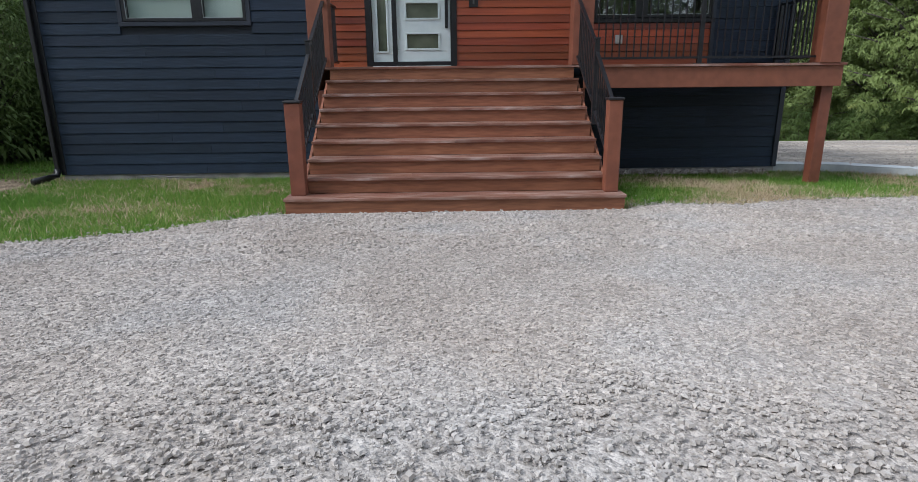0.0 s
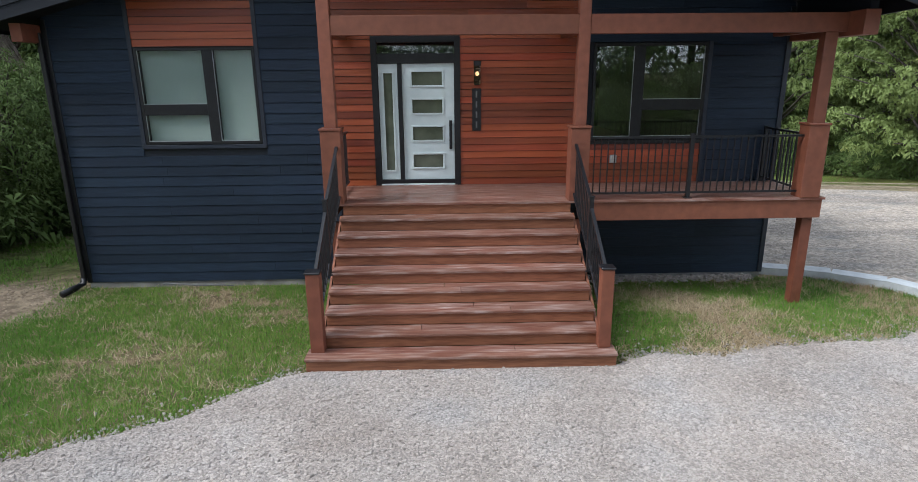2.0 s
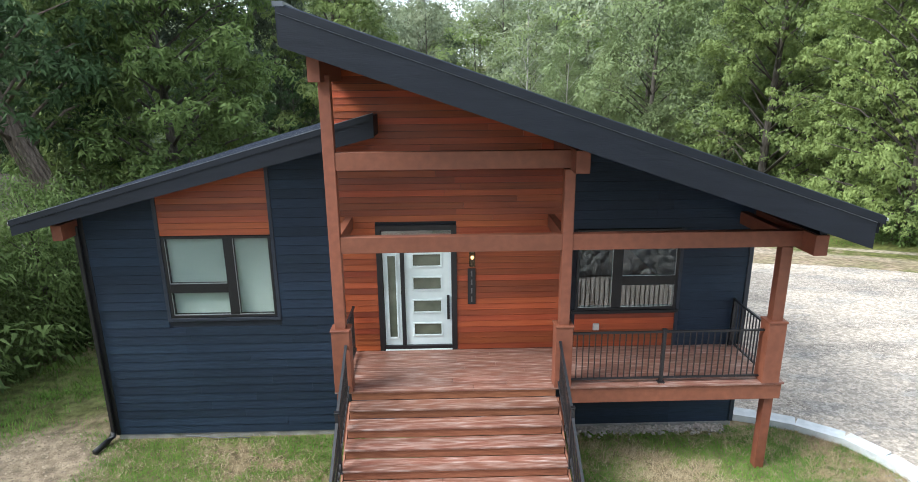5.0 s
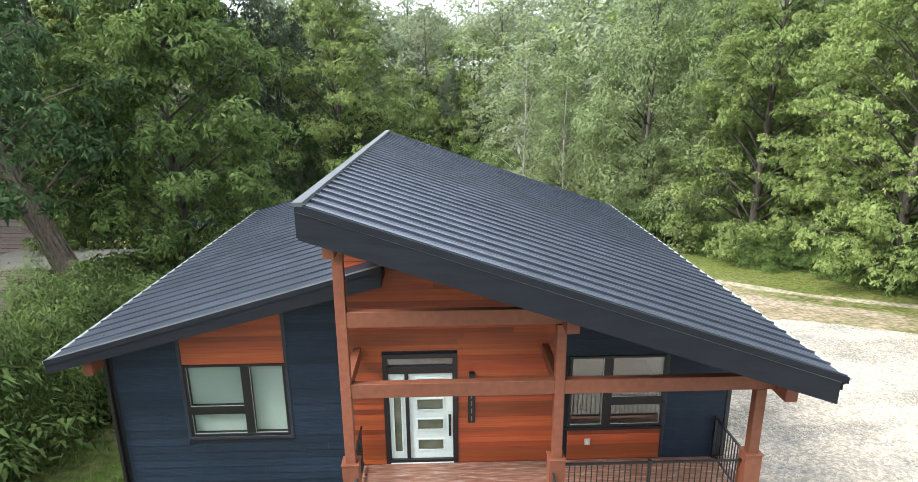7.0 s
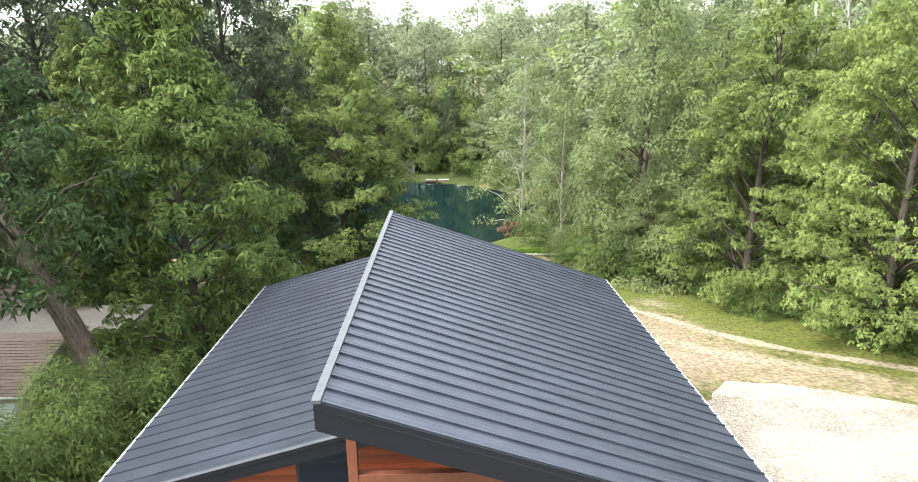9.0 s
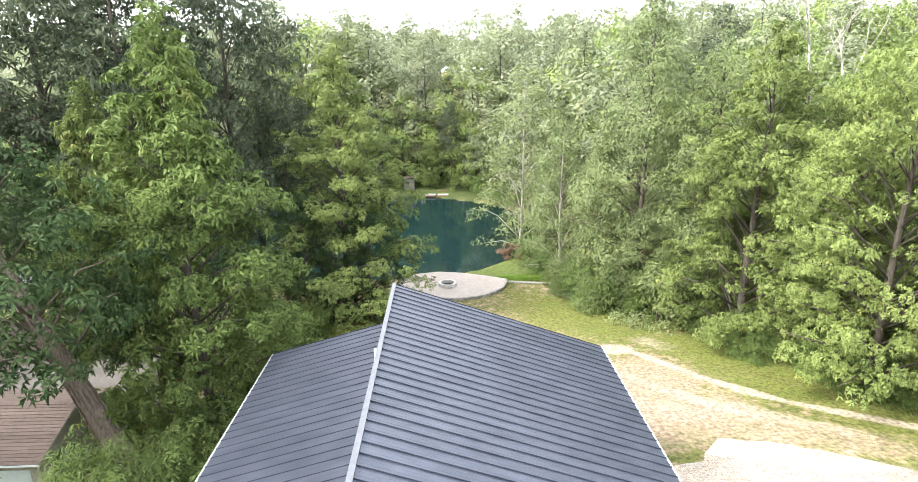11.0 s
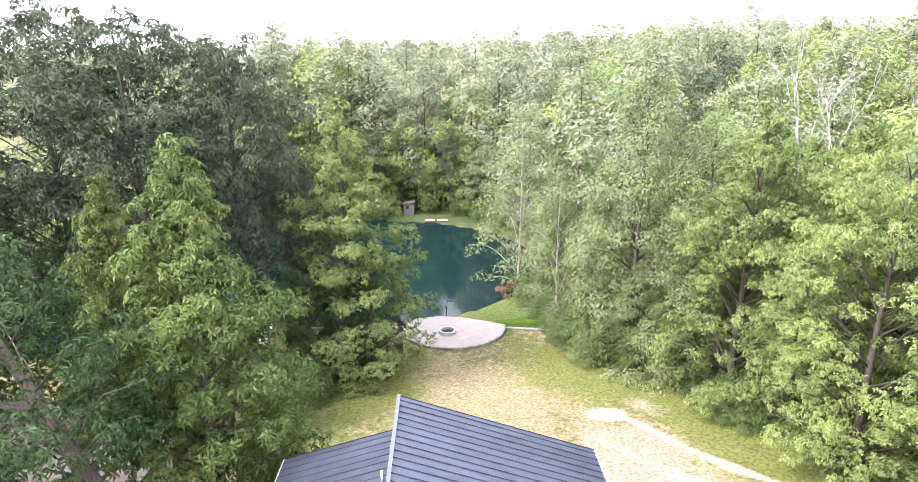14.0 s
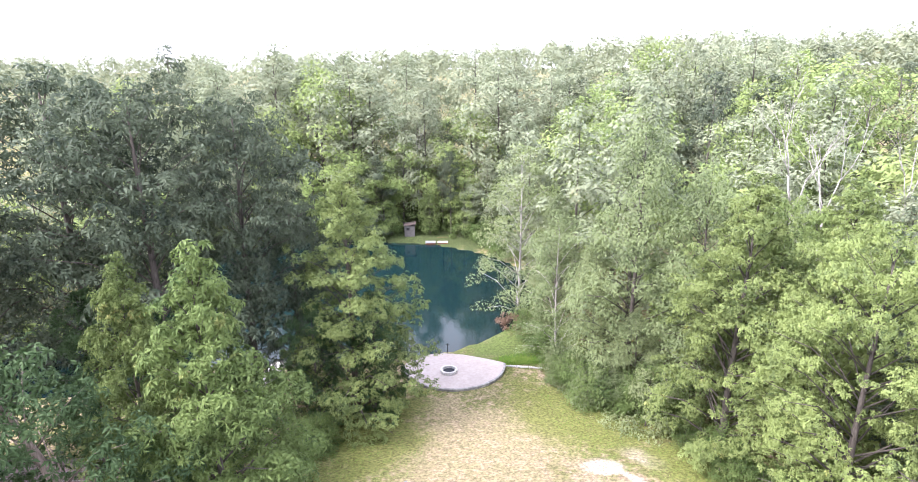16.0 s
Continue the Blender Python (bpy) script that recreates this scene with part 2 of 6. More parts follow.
def thing(name, at, label, category, group="", kind=""):
    """An Empty at a thing's base, under which its parts hang."""
    ob = new(name)
    ob.empty_display_size = 0.2
    ob.location = at
    BASE[ob.name] = Vector(at)
    return tagged(ob, label, category, group, kind)


def mesh_of(name, bm, mat, smooth=False):
    me = bpy.data.meshes.new(name)
    bm.normal_update()
    bm.to_mesh(me)
    bm.free()
    me.materials.append(mat)
    if smooth:
        me.shade_smooth()
    return me


def part(name, bm, mat, parent, label="", smooth=False):
    """One mesh, modelled in world metres, hung under its thing or part."""
    base = BASE[parent.name]
    bm.transform(Matrix.Translation(-base))
    ob = new(name, mesh_of(name, bm, mat, smooth))
    ob.parent = parent
    BASE[ob.name] = base
    return tagged(ob, label)


def setting(name, bm, mat, label, category, kind="structure", smooth=False):
    ob = new(name, mesh_of(name, bm, mat, smooth))
    BASE[ob.name] = Vector((0, 0, 0))
    return tagged(ob, label, category, "", kind)


def raw(name, verts, faces, mat, smooth=False):
    """A mesh from arrays, for the many small pieces."""
    me = bpy.data.meshes.new(name)
    me.from_pydata(verts, [], faces)
    me.materials.append(mat)
    if smooth:
        me.shade_smooth()
    return me


def hexa(bm, pts):
    """A six-sided solid from eight corners: bottom ring, then top ring, both counter-clockwise from above."""
    v = [bm.verts.new(p) for p in pts]
    for f in ((3, 2, 1, 0), (4, 5, 6, 7), (0, 1, 5, 4), (1, 2, 6, 5), (2, 3, 7, 6), (3, 0, 4, 7)):
        bm.faces.new([v[i] for i in f])
    return bm


def box(x0, x1, y0, y1, z0, z1, bevel=0.0, bm=None):
    bm = bm or bmesh.new()
    own = bmesh.new()
    hexa(own, [(x0, y0, z0), (x1, y0, z0), (x1, y1, z0), (x0, y1, z0), (x0, y0, z1), (x1, y0, z1), (x1, y1, z1), (x0, y1, z1)])
    if bevel:
        bmesh.ops.bevel(own, geom=own.edges[:], offset=bevel, segments=1, affect="EDGES")
    me = bpy.data.meshes.new("tmp")
    own.to_mesh(me)
    own.free()
    bm.from_mesh(me)
    bpy.data.meshes.remove(me)
    return bm


def slant(x0, x1, y0, y1, b0, b1, t0, t1, bm=None):
    """A solid whose bottom and top run straight from x0 to x1."""
    return hexa(bm or bmesh.new(), [(x0, y0, b0), (x1, y0, b1), (x1, y1, b1), (x0, y1, b0), (x0, y0, t0), (x1, y0, t1), (x1, y1, t1), (x0, y1, t0)])


def bar(p, q, w, h=None, bm=None, up=(0, 0, 1)):
    """A straight square bar from p to q."""
    h = h or w
    p, q = Vector(p), Vector(q)
    d = (q - p).normalized()
    s = d.cross(Vector(up))
    if s.length < 1e-3:
        s = d.cross(Vector((0, 1, 0)))
    s.normalize()
    u = s.cross(d)
    c = [(-w / 2, -h / 2), (w / 2, -h / 2), (w / 2, h / 2), (-w / 2, h / 2)]
    bm = bm or bmesh.new()
    a = [bm.verts.new(p + s * i + u * j) for i, j in c]
    b = [bm.verts.new(q + s * i + u * j) for i, j in c]
    bm.faces.new(a[::-1]), bm.faces.new(b)
    for i in range(4):
        bm.faces.new((a[i], a[(i + 1) % 4], b[(i + 1) % 4], b[i]))
    bmesh.ops.recalc_face_normals(bm, faces=bm.faces[:])
    return bm


def tube(points, radii, sides=8, bm=None):
    """A tapered tube through points."""
    bm = bm or bmesh.new()
    rings = []
    for i, p in enumerate(points):
        p = Vector(p)
        d = (Vector(points[min(i + 1, len(points) - 1)]) - Vector(points[max(i - 1, 0)])).normalized()
        s = d.cross(Vector((0.3, 0.9, 0.1))).normalized()
        u = d.cross(s)
        rings.append([bm.verts.new(p + (s * math.cos(k * math.tau / sides) + u * math.sin(k * math.tau / sides)) * radii[i]) for k in range(sides)])
    for a, b in zip(rings, rings[1:]):
        for k in range(sides):
            bm.faces.new((a[k], a[(k + 1) % sides], b[(k + 1) % sides], b[k]))
    bm.faces.new(rings[0][::-1]), bm.faces.new(rings[-1])
    return bm


# ---- ground ----
WATER = -6.6
PROFILE_Y = (-400, 1.5, 4, 5.3, 6.6, 9, 10.4, 23, 36, 46, 51, 52.5, 58, 63, 68, 106, 112, 118, 130, 150, 200, 400, 4000)
PROFILE_Z = (0.65, 0.65, 0.43, 0.29, 0.18, 0.02, -0.02, -0.9, -2.4, -4.15, -4.6, -4.66, -4.72, -6.2, -7.6, -8.2, -5.9, -4.6, -2.5, 0.5, 6, 12, 12)


def ground_z(x, y):
    z = np.interp(y, PROFILE_Y, PROFILE_Z)
    far_bank = np.clip((y - 24) / 30, 0, 1)
    pond = np.minimum(((x + 20) / 34) ** 2 + ((y - 86) / 27) ** 2, ((x + 42) / 20) ** 2 + ((y - 68) / 14) ** 2)
    land = np.interp(pond, (0.9, 1.02, 1.25, 1.8), (0, 1, 1, 1))
    shore = np.interp(pond, (1.0, 1.12, 1.4, 2.2), (WATER - 0.3, WATER + 0.6, WATER + 2.0, WATER + 5.0))
    z = np.where(y > 60, np.minimum(np.maximum(z, np.where(np.abs(x + 5) > 18, shore, z)), 30), z)
    z = np.where((y > 50), np.where(pond < 1.0, WATER - 0.3 - 2.0 * np.clip(1 - pond, 0, 1) * 2, np.maximum(z, np.where(y > 60, WATER + 0.25 * np.clip((pond - 1.0) * 8, 0, 1), z))), z)
    z = z + np.clip((x - 20) * 0.07, 0, 3.0) * far_bank - np.clip((-11 - x) * 0.06, 0, 1.2) * np.clip((60 - y) / 10, 0, 1)
    return z


def steps(*runs):
    out = []
    for a, b, d in runs:
        out += list(np.arange(a, b, d))
    return np.array(out + [runs[-1][1]])


gx = steps((-3000, -400, 400), (-400, -100, 25), (-100, -40, 4), (-40, 40, 1.0), (40, 100, 4), (100, 400, 25), (400, 3000, 400))
gy = steps((-3000, -400, 400), (-400, -40, 30), (-40, 0, 4), (0, 12, 0.4), (12, 70, 1.0), (70, 130, 2.0), (130, 200, 8), (200, 400, 25), (400, 3800, 400))
GX, GY = np.meshgrid(gx, gy)
GZ = ground_z(GX, GY)
nx, ny = len(gx), len(gy)
idx = np.arange(nx * ny).reshape(ny, nx)
quads = np.stack([idx[:-1, :-1], idx[:-1, 1:], idx[1:, 1:], idx[1:, :-1]], -1).reshape(-1, 4)


def ground_material():
    m = material("lawn_and_dirt", [(0.30, (0.095, 0.120, 0.034)), (0.48, (0.155, 0.155, 0.060)), (0.60, (0.255, 0.205, 0.130)), (0.75, (0.36, 0.29, 0.205))], 1.6, (1, 1, 1), 0.95, bump=1.0, fine=22, stain=0.15, stain_scale=0.25, bump_scale=0.05, specular=0.1)
    n, l = m.node_tree.nodes, m.node_tree.links
    b = n["Principled BSDF"]
    geo = n.new("ShaderNodeNewGeometry")
    wob = n.new("ShaderNodeTexNoise")
    wob.inputs["Scale"].default_value, wob.inputs["Detail"].default_value = 0.35, 6
    l.new(geo.outputs["Position"], wob.inputs[0])
    colour = b.inputs["Base Color"].links[0].from_socket
    # worn bare patches, greener strips, painted shade: centre, radii, turn in degrees, strength, tint
    # the shade tint darkens the far shore, painting shade under its trees
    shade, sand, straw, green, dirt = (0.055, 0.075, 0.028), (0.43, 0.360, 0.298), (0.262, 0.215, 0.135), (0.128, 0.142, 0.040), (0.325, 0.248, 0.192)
    mulch, bank = (0.085, 0.058, 0.040), (0.100, 0.135, 0.040)
    soil = (0.235, 0.180, 0.115)
    patches = [((2, 39), (8, 12), 0, 0.66, straw), ((11, 30), (5, 7), -20, 0.85, dirt), ((15, 25.5), (7, 2.0), -25, 0.6, dirt), ((24.0, 25.2), (9, 2.6), -36, 0.9, green), ((18.8, 33), (7.5, 3.0), -60, 0.85, green), ((13.5, 35), (3.2, 0.42), -58, 0.85, sand), ((17, 29.8), (3.4, 0.46), -48, 0.85, sand), ((21, 26.4), (4.5, 0.5), -34, 0.85, sand),
               ((13.5, 29.0), (4.5, 0.6), -50, 0.35, sand), ((16.5, 26.8), (4.5, 0.7), -35, 0.4, sand), ((11.8, 37.0), (1.6, 1.3), 0, 0.95, sand), ((15.0, 38.5), (1.2, 2.2), 30, 0.6, sand), ((-6, 7.5), (6.5, 5.0), 15, 0.85, soil), ((5.2, 8.8), (5.0, 2.6), 0, 0.85, soil), ((-7.9, 9.5), (1.5, 1.5), 25, 0.95, (0.31, 0.245, 0.172)), ((-9.5, 12.5), (3.0, 1.6), 10, 0.8, (0.085, 0.105, 0.030)),
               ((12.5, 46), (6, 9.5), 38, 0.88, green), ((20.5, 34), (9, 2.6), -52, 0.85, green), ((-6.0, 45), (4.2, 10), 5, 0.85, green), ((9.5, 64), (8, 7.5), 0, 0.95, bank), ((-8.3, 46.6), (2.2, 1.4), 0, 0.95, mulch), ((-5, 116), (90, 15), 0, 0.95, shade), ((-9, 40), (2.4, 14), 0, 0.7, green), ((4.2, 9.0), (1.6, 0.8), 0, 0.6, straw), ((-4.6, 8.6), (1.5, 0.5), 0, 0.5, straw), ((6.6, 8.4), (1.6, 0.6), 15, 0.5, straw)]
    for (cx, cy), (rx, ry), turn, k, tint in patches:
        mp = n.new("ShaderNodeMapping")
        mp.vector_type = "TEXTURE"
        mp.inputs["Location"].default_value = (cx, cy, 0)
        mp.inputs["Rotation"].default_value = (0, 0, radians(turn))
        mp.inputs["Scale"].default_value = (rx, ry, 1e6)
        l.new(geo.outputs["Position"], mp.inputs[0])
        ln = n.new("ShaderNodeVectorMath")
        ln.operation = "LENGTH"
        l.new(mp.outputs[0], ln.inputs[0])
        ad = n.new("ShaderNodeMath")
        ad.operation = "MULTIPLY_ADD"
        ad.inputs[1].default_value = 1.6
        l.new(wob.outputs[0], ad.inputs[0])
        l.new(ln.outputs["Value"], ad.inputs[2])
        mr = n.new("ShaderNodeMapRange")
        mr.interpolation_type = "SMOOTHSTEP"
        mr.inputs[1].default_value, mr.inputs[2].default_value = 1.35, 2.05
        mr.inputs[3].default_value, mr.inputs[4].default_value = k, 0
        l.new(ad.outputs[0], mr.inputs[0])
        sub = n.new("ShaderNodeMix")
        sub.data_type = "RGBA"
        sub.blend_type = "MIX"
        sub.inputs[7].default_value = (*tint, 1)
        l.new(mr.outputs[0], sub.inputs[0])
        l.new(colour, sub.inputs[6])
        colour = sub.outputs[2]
    speck = n.new("ShaderNodeTexNoise")
    speck.inputs["Scale"].default_value, speck.inputs["Detail"].default_value = 4.5, 10
    l.new(geo.outputs["Position"], speck.inputs[0])
    mr = n.new("ShaderNodeMapRange")
    mr.inputs[1].default_value, mr.inputs[2].default_value, mr.inputs[3].default_value, mr.inputs[4].default_value = 0.34, 0.66, 0.62, 1.36
    l.new(speck.outputs[0], mr.inputs[0])
    hsv = n.new("ShaderNodeHueSaturation")
    l.new(mr.outputs[0], hsv.inputs["Value"])
    l.new(colour, hsv.inputs["Color"])
    l.new(hsv.outputs[0], b.inputs["Base Color"])
    return m


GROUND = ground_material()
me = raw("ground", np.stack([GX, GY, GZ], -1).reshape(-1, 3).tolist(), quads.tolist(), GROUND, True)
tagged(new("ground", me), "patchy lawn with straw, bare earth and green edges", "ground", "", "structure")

water_mat = bpy.data.materials.new("pond_water")
water_mat.use_nodes = True
wb = water_mat.node_tree.nodes["Principled BSDF"]
wb.inputs["Base Color"].default_value = (0.005, 0.019, 0.021, 1)
wb.inputs["Roughness"].default_value = 0.06
wb.inputs["IOR"].default_value = 1.33
ripple, wbump, wgeo = (water_mat.node_tree.nodes.new(k) for k in ("ShaderNodeTexNoise", "ShaderNodeBump", "ShaderNodeNewGeometry"))
ripple.inputs["Scale"].default_value, ripple.inputs["Detail"].default_value = 1.4, 4
wbump.inputs["Strength"].default_value, wbump.inputs["Distance"].default_value = 0.12, 0.05
water_mat.node_tree.links.new(wgeo.outputs["Position"], ripple.inputs[0])
water_mat.node_tree.links.new(ripple.outputs[0], wbump.inputs["Height"])
water_mat.node_tree.links.new(wbump.outputs[0], wb.inputs["Normal"])
bm = bmesh.new()
bm.faces.new([bm.verts.new(p) for p in ((-90, 48, WATER), (22, 48, WATER), (22, 120, WATER), (-90, 120, WATER))])
setting("water", bm, water_mat, "still dark teal pond water among trees", "pond")

GRAVEL = material("gravel_bed", [(0.30, (0.325, 0.280, 0.248)), (0.5, (0.395, 0.350, 0.317)), (0.68, (0.380, 0.350, 0.330))], 0.9, rough=0.9, bump=1.0, fine=48, stain=0.12, stain_scale=0.6, bump_scale=0.012, specular=0.2)


def packed(m, sizes=(46, 105)):
    """Grit of two sizes packed side by side: each grain has its own value and stands out of the dust."""
    n, l = m.node_tree.nodes, m.node_tree.links
    b = n["Principled BSDF"]
    colour = b.inputs["Base Color"].links[0].from_socket
    geo = n.new("ShaderNodeNewGeometry")
    under = b.inputs["Normal"].links[0].from_node
    for k, size in enumerate(sizes):
        cell = n.new("ShaderNodeTexVoronoi")
        cell.inputs["Scale"].default_value = size
        l.new(geo.outputs["Position"], cell.inputs["Vector"])
        value = n.new("ShaderNodeMapRange")
        value.inputs[3].default_value, value.inputs[4].default_value = (0.70, 1.28) if k == 0 else (0.80, 1.18)
        pick = n.new("ShaderNodeSeparateColor")
        l.new(cell.outputs["Color"], pick.inputs[0])
        l.new(pick.outputs[0], value.inputs[0])
        hsv = n.new("ShaderNodeHueSaturation")
        l.new(colour, hsv.inputs["Color"])
        l.new(value.outputs[0], hsv.inputs["Value"])
        colour = hsv.outputs[0]
        relief = n.new("ShaderNodeBump")
        relief.invert = True
        relief.inputs["Strength"].default_value, relief.inputs["Distance"].default_value = 0.55, 0.009 if k == 0 else 0.005
        l.new(cell.outputs["Distance"], relief.inputs["Height"])
        l.new(under.outputs[0], relief.inputs["Normal"])
        under = relief
    l.new(colour, b.inputs["Base Color"])
    l.new(under.outputs[0], b.inputs["Normal"])
    return m


packed(GRAVEL)


def dusty(m):
    """Fine cream dust lies in broad drifts between areas of washed grey stone, mostly on the parking area."""
    n, l = m.node_tree.nodes, m.node_tree.links
    b = n["Principled BSDF"]
    colour = b.inputs["Base Color"].links[0].from_socket
    geo = n.new("ShaderNodeNewGeometry")
    for scale, stretch, lo, hi, k, tint in ((0.30, (0.7, 1.6, 1), 0.43, 0.55, 0.85, (0.50, 0.430, 0.362)), (0.9, (0.8, 1.5, 1), 0.52, 0.66, 0.5, (0.27, 0.262, 0.255))):
        mp = n.new("ShaderNodeMapping")
        mp.inputs["Scale"].default_value = stretch
        mp.inputs["Location"].default_value = (scale * 40, 3.0, 0)
        l.new(geo.outputs["Position"], mp.inputs[0])
        drift = n.new("ShaderNodeTexNoise")
        drift.inputs["Scale"].default_value, drift.inputs["Detail"].default_value = scale, 7
        l.new(mp.outputs[0], drift.inputs[0])
        mr = n.new("ShaderNodeMapRange")
        mr.interpolation_type = "SMOOTHSTEP"
        mr.inputs[1].default_value, mr.inputs[2].default_value, mr.inputs[4].default_value = lo, hi, k
        l.new(drift.outputs[0], mr.inputs[0])
        sub = n.new("ShaderNodeMix")
        sub.data_type = "RGBA"
        sub.inputs[7].default_value = (*tint, 1)
        l.new(mr.outputs[0], sub.inputs[0])
        l.new(colour, sub.inputs[6])
        colour = sub.outputs[2]
    l.new(colour, b.inputs["Base Color"])
    return m


LOT = dusty(material("dusty_gravel", [(0.36, (0.205, 0.176, 0.150)), (0.5, (0.345, 0.300, 0.258)), (0.64, (0.50, 0.445, 0.390))], 30, rough=0.9, bump=1.0, fine=48, stain=0.2, stain_scale=0.7, bump_scale=0.03, specular=0.2))
packed(LOT, (13, 31))
EDGE_X = (-14, -8, -4.05, -3.3, -2.87, -2.36, -1.84, 2.07, 2.54, 3.52, 4.44, 6.2, 7.38, 8.4)
EDGE_Y = (0.5, 2.9, 4.72, 5.18, 5.5, 6.17, 6.62, 6.66, 6.95, 6.85, 7.16, 7.3, 7.98, 8.7)


def gravel_edge(x):
    return np.interp(x, EDGE_X, EDGE_Y) + 0.02 * np.sin(x * 5.1) + 0.02 * np.sin(x * 11.7 + 1)


bm = bmesh.new()
rim = [(x, float(gravel_edge(x))) for x in np.arange(-14, 8.3, 0.12)]
rim += [(8.32, 8.8), (7.85, 9.82), (7.2, 10.36), (6.5, 10.7), (5.9, 11.0), (5.9, 14.0), (6.3, 19.0), (8.5, 21.5), (11.5, 22.3), (13.0, 24.2), (15.6, 23.6), (19, 21.9), (22, 20.2), (24, 17.0), (26, 10.0), (26, -8), (-14, -8)]
wavy = []
for (xa, ya), (xb, yb) in zip(rim, rim[1:]):
    wavy.append((xa, ya))
    n = int(math.hypot(xb - xa, yb - ya) / 0.5) if ya > 12 and yb > 12 else 0
    for i in range(1, n):
        f, off = i / n, 0.18 * noise.noise((xa + i * 0.9, ya, 2.0))
        wavy.append((xa + (xb - xa) * f + off * (yb - ya) / max(n * 0.5, 1), ya + (yb - ya) * f - off * (xb - xa) / max(n * 0.5, 1)))
wavy.append(rim[-1])
bm.faces.new([bm.verts.new((x, y, 0.015)) for x, y in wavy])
bmesh.ops.triangulate(bm, faces=bm.faces[:])
for _ in range(5):
    long = [e2 for e2 in bm.edges if e2.calc_length() > 1.0]
    if long:
        bmesh.ops.subdivide_edges(bm, edges=long, cuts=1)
        bmesh.ops.triangulate(bm, faces=bm.faces[:])
for v in bm.verts:
    v.co.z = float(ground_z(np.array(v.co.x), np.array(v.co.y))) + 0.03
drive = setting("gravel_drive", bm, GRAVEL, "pale grey crushed limestone gravel drive", "gravel")
drive.data.materials.append(LOT)
for face in drive.data.polygons:
    c = face.center
    if c.x > 8.2 or (c.x > 5.5 and c.y > 10.0):
        face.material_index = 1


def scatter_stones(name, spots, sizes, seed, label, mat=None):
    """Angular crushed stones lying on the gravel, joined into one mesh."""
    rng = np.random.default_rng(seed)
    n = len(spots)
    cube = np.array([(1, 0.25, -0.5), (-0.2, 1, -0.5), (-1, -0.2, -0.5), (0.25, -1, -0.5), (0.62, 0.25, 0.42), (-0.2, 0.66, 0.5), (-0.64, -0.1, 0.4), (0.2, -0.6, 0.5)], float)
    faces = np.array([(0, 1, 5, 4), (1, 2, 6, 5), (2, 3, 7, 6), (3, 0, 4, 7), (4, 5, 6, 7)])
    v = cube[None] * (1 + rng.uniform(-0.35, 0.25, (n, 8, 3)))
    v = v * sizes[:, None, None] * 0.5 * rng.uniform((0.85, 0.65, 0.5), (1.3, 1.05, 0.9), (n, 3))[:, None]
    a, b = rng.uniform(0, math.tau, n), rng.normal(0, 0.22, n)
    ca, sa, cb, sb = np.cos(a), np.sin(a), np.cos(b), np.sin(b)
    x, y, z = v[..., 0], v[..., 1], v[..., 2]
    y, z = y * cb[:, None] - z * sb[:, None], y * sb[:, None] + z * cb[:, None]
    x, y = x * ca[:, None] - y * sa[:, None], x * sa[:, None] + y * ca[:, None]
    v = np.stack([x, y, z], -1) + spots[:, None]
    f = faces[None] + 8 * np.arange(n)[:, None, None]
    ob = new(name, raw(name, v.reshape(-1, 3).tolist(), f.reshape(-1, 4).tolist(), mat or STONE))
    return tagged(ob, label, "gravel", "", "stuff")


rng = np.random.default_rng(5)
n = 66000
# stones fill a wedge of the drive that fits the camera's view
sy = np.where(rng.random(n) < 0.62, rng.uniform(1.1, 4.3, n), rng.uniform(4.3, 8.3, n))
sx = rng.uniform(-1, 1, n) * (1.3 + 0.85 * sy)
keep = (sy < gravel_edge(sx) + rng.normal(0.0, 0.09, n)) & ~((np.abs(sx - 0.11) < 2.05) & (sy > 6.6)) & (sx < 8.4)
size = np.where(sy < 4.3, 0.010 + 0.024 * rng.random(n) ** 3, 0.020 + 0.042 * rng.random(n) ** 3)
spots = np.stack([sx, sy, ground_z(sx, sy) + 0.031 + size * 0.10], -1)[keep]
n = 4200
ex = rng.uniform(-6.5, 8.0, n)
ey = gravel_edge(ex) + np.abs(rng.normal(0, 0.16, n)) * np.where(rng.random(n) < 0.12, 3.5, 1.0) - 0.06
es = 0.018 + 0.035 * rng.random(n) ** 2
clear_of_steps = np.abs(ex - 0.11) > 2.0
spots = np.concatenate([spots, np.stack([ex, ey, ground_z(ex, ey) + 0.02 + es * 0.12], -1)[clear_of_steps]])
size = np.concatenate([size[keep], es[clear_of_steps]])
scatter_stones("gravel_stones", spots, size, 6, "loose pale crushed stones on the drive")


# ---- the house: walls, cladding and openings ----
WALL_Y = 10.48
LEFT_X, RIGHT_X, SPLIT_X, BACK_Y = -6.68, 5.86, -1.96, 22.6
UP_X0, UP_X1, UP_Y0, UP_Y1 = -2.15, 6.47, 8.10, 23.1
LO_X0, LO_X1, LO_Y0, LO_Y1 = -7.40, -1.16, 9.80, 23.0
FLARE = 0.018
DECK_Z = 1.833


def up_z(x, y=UP_Y0):
    """The upper roof falls to the eave; its slight fall to the back fits the camera's view."""
    return 7.93 - (x - UP_X0) * 0.3465 - (y - UP_Y0) * 0.0225


def lo_z(x, y=LO_Y0):
    return 4.69 + (x - LO_X0) * 0.276 - (y - LO_Y0) * 0.0105


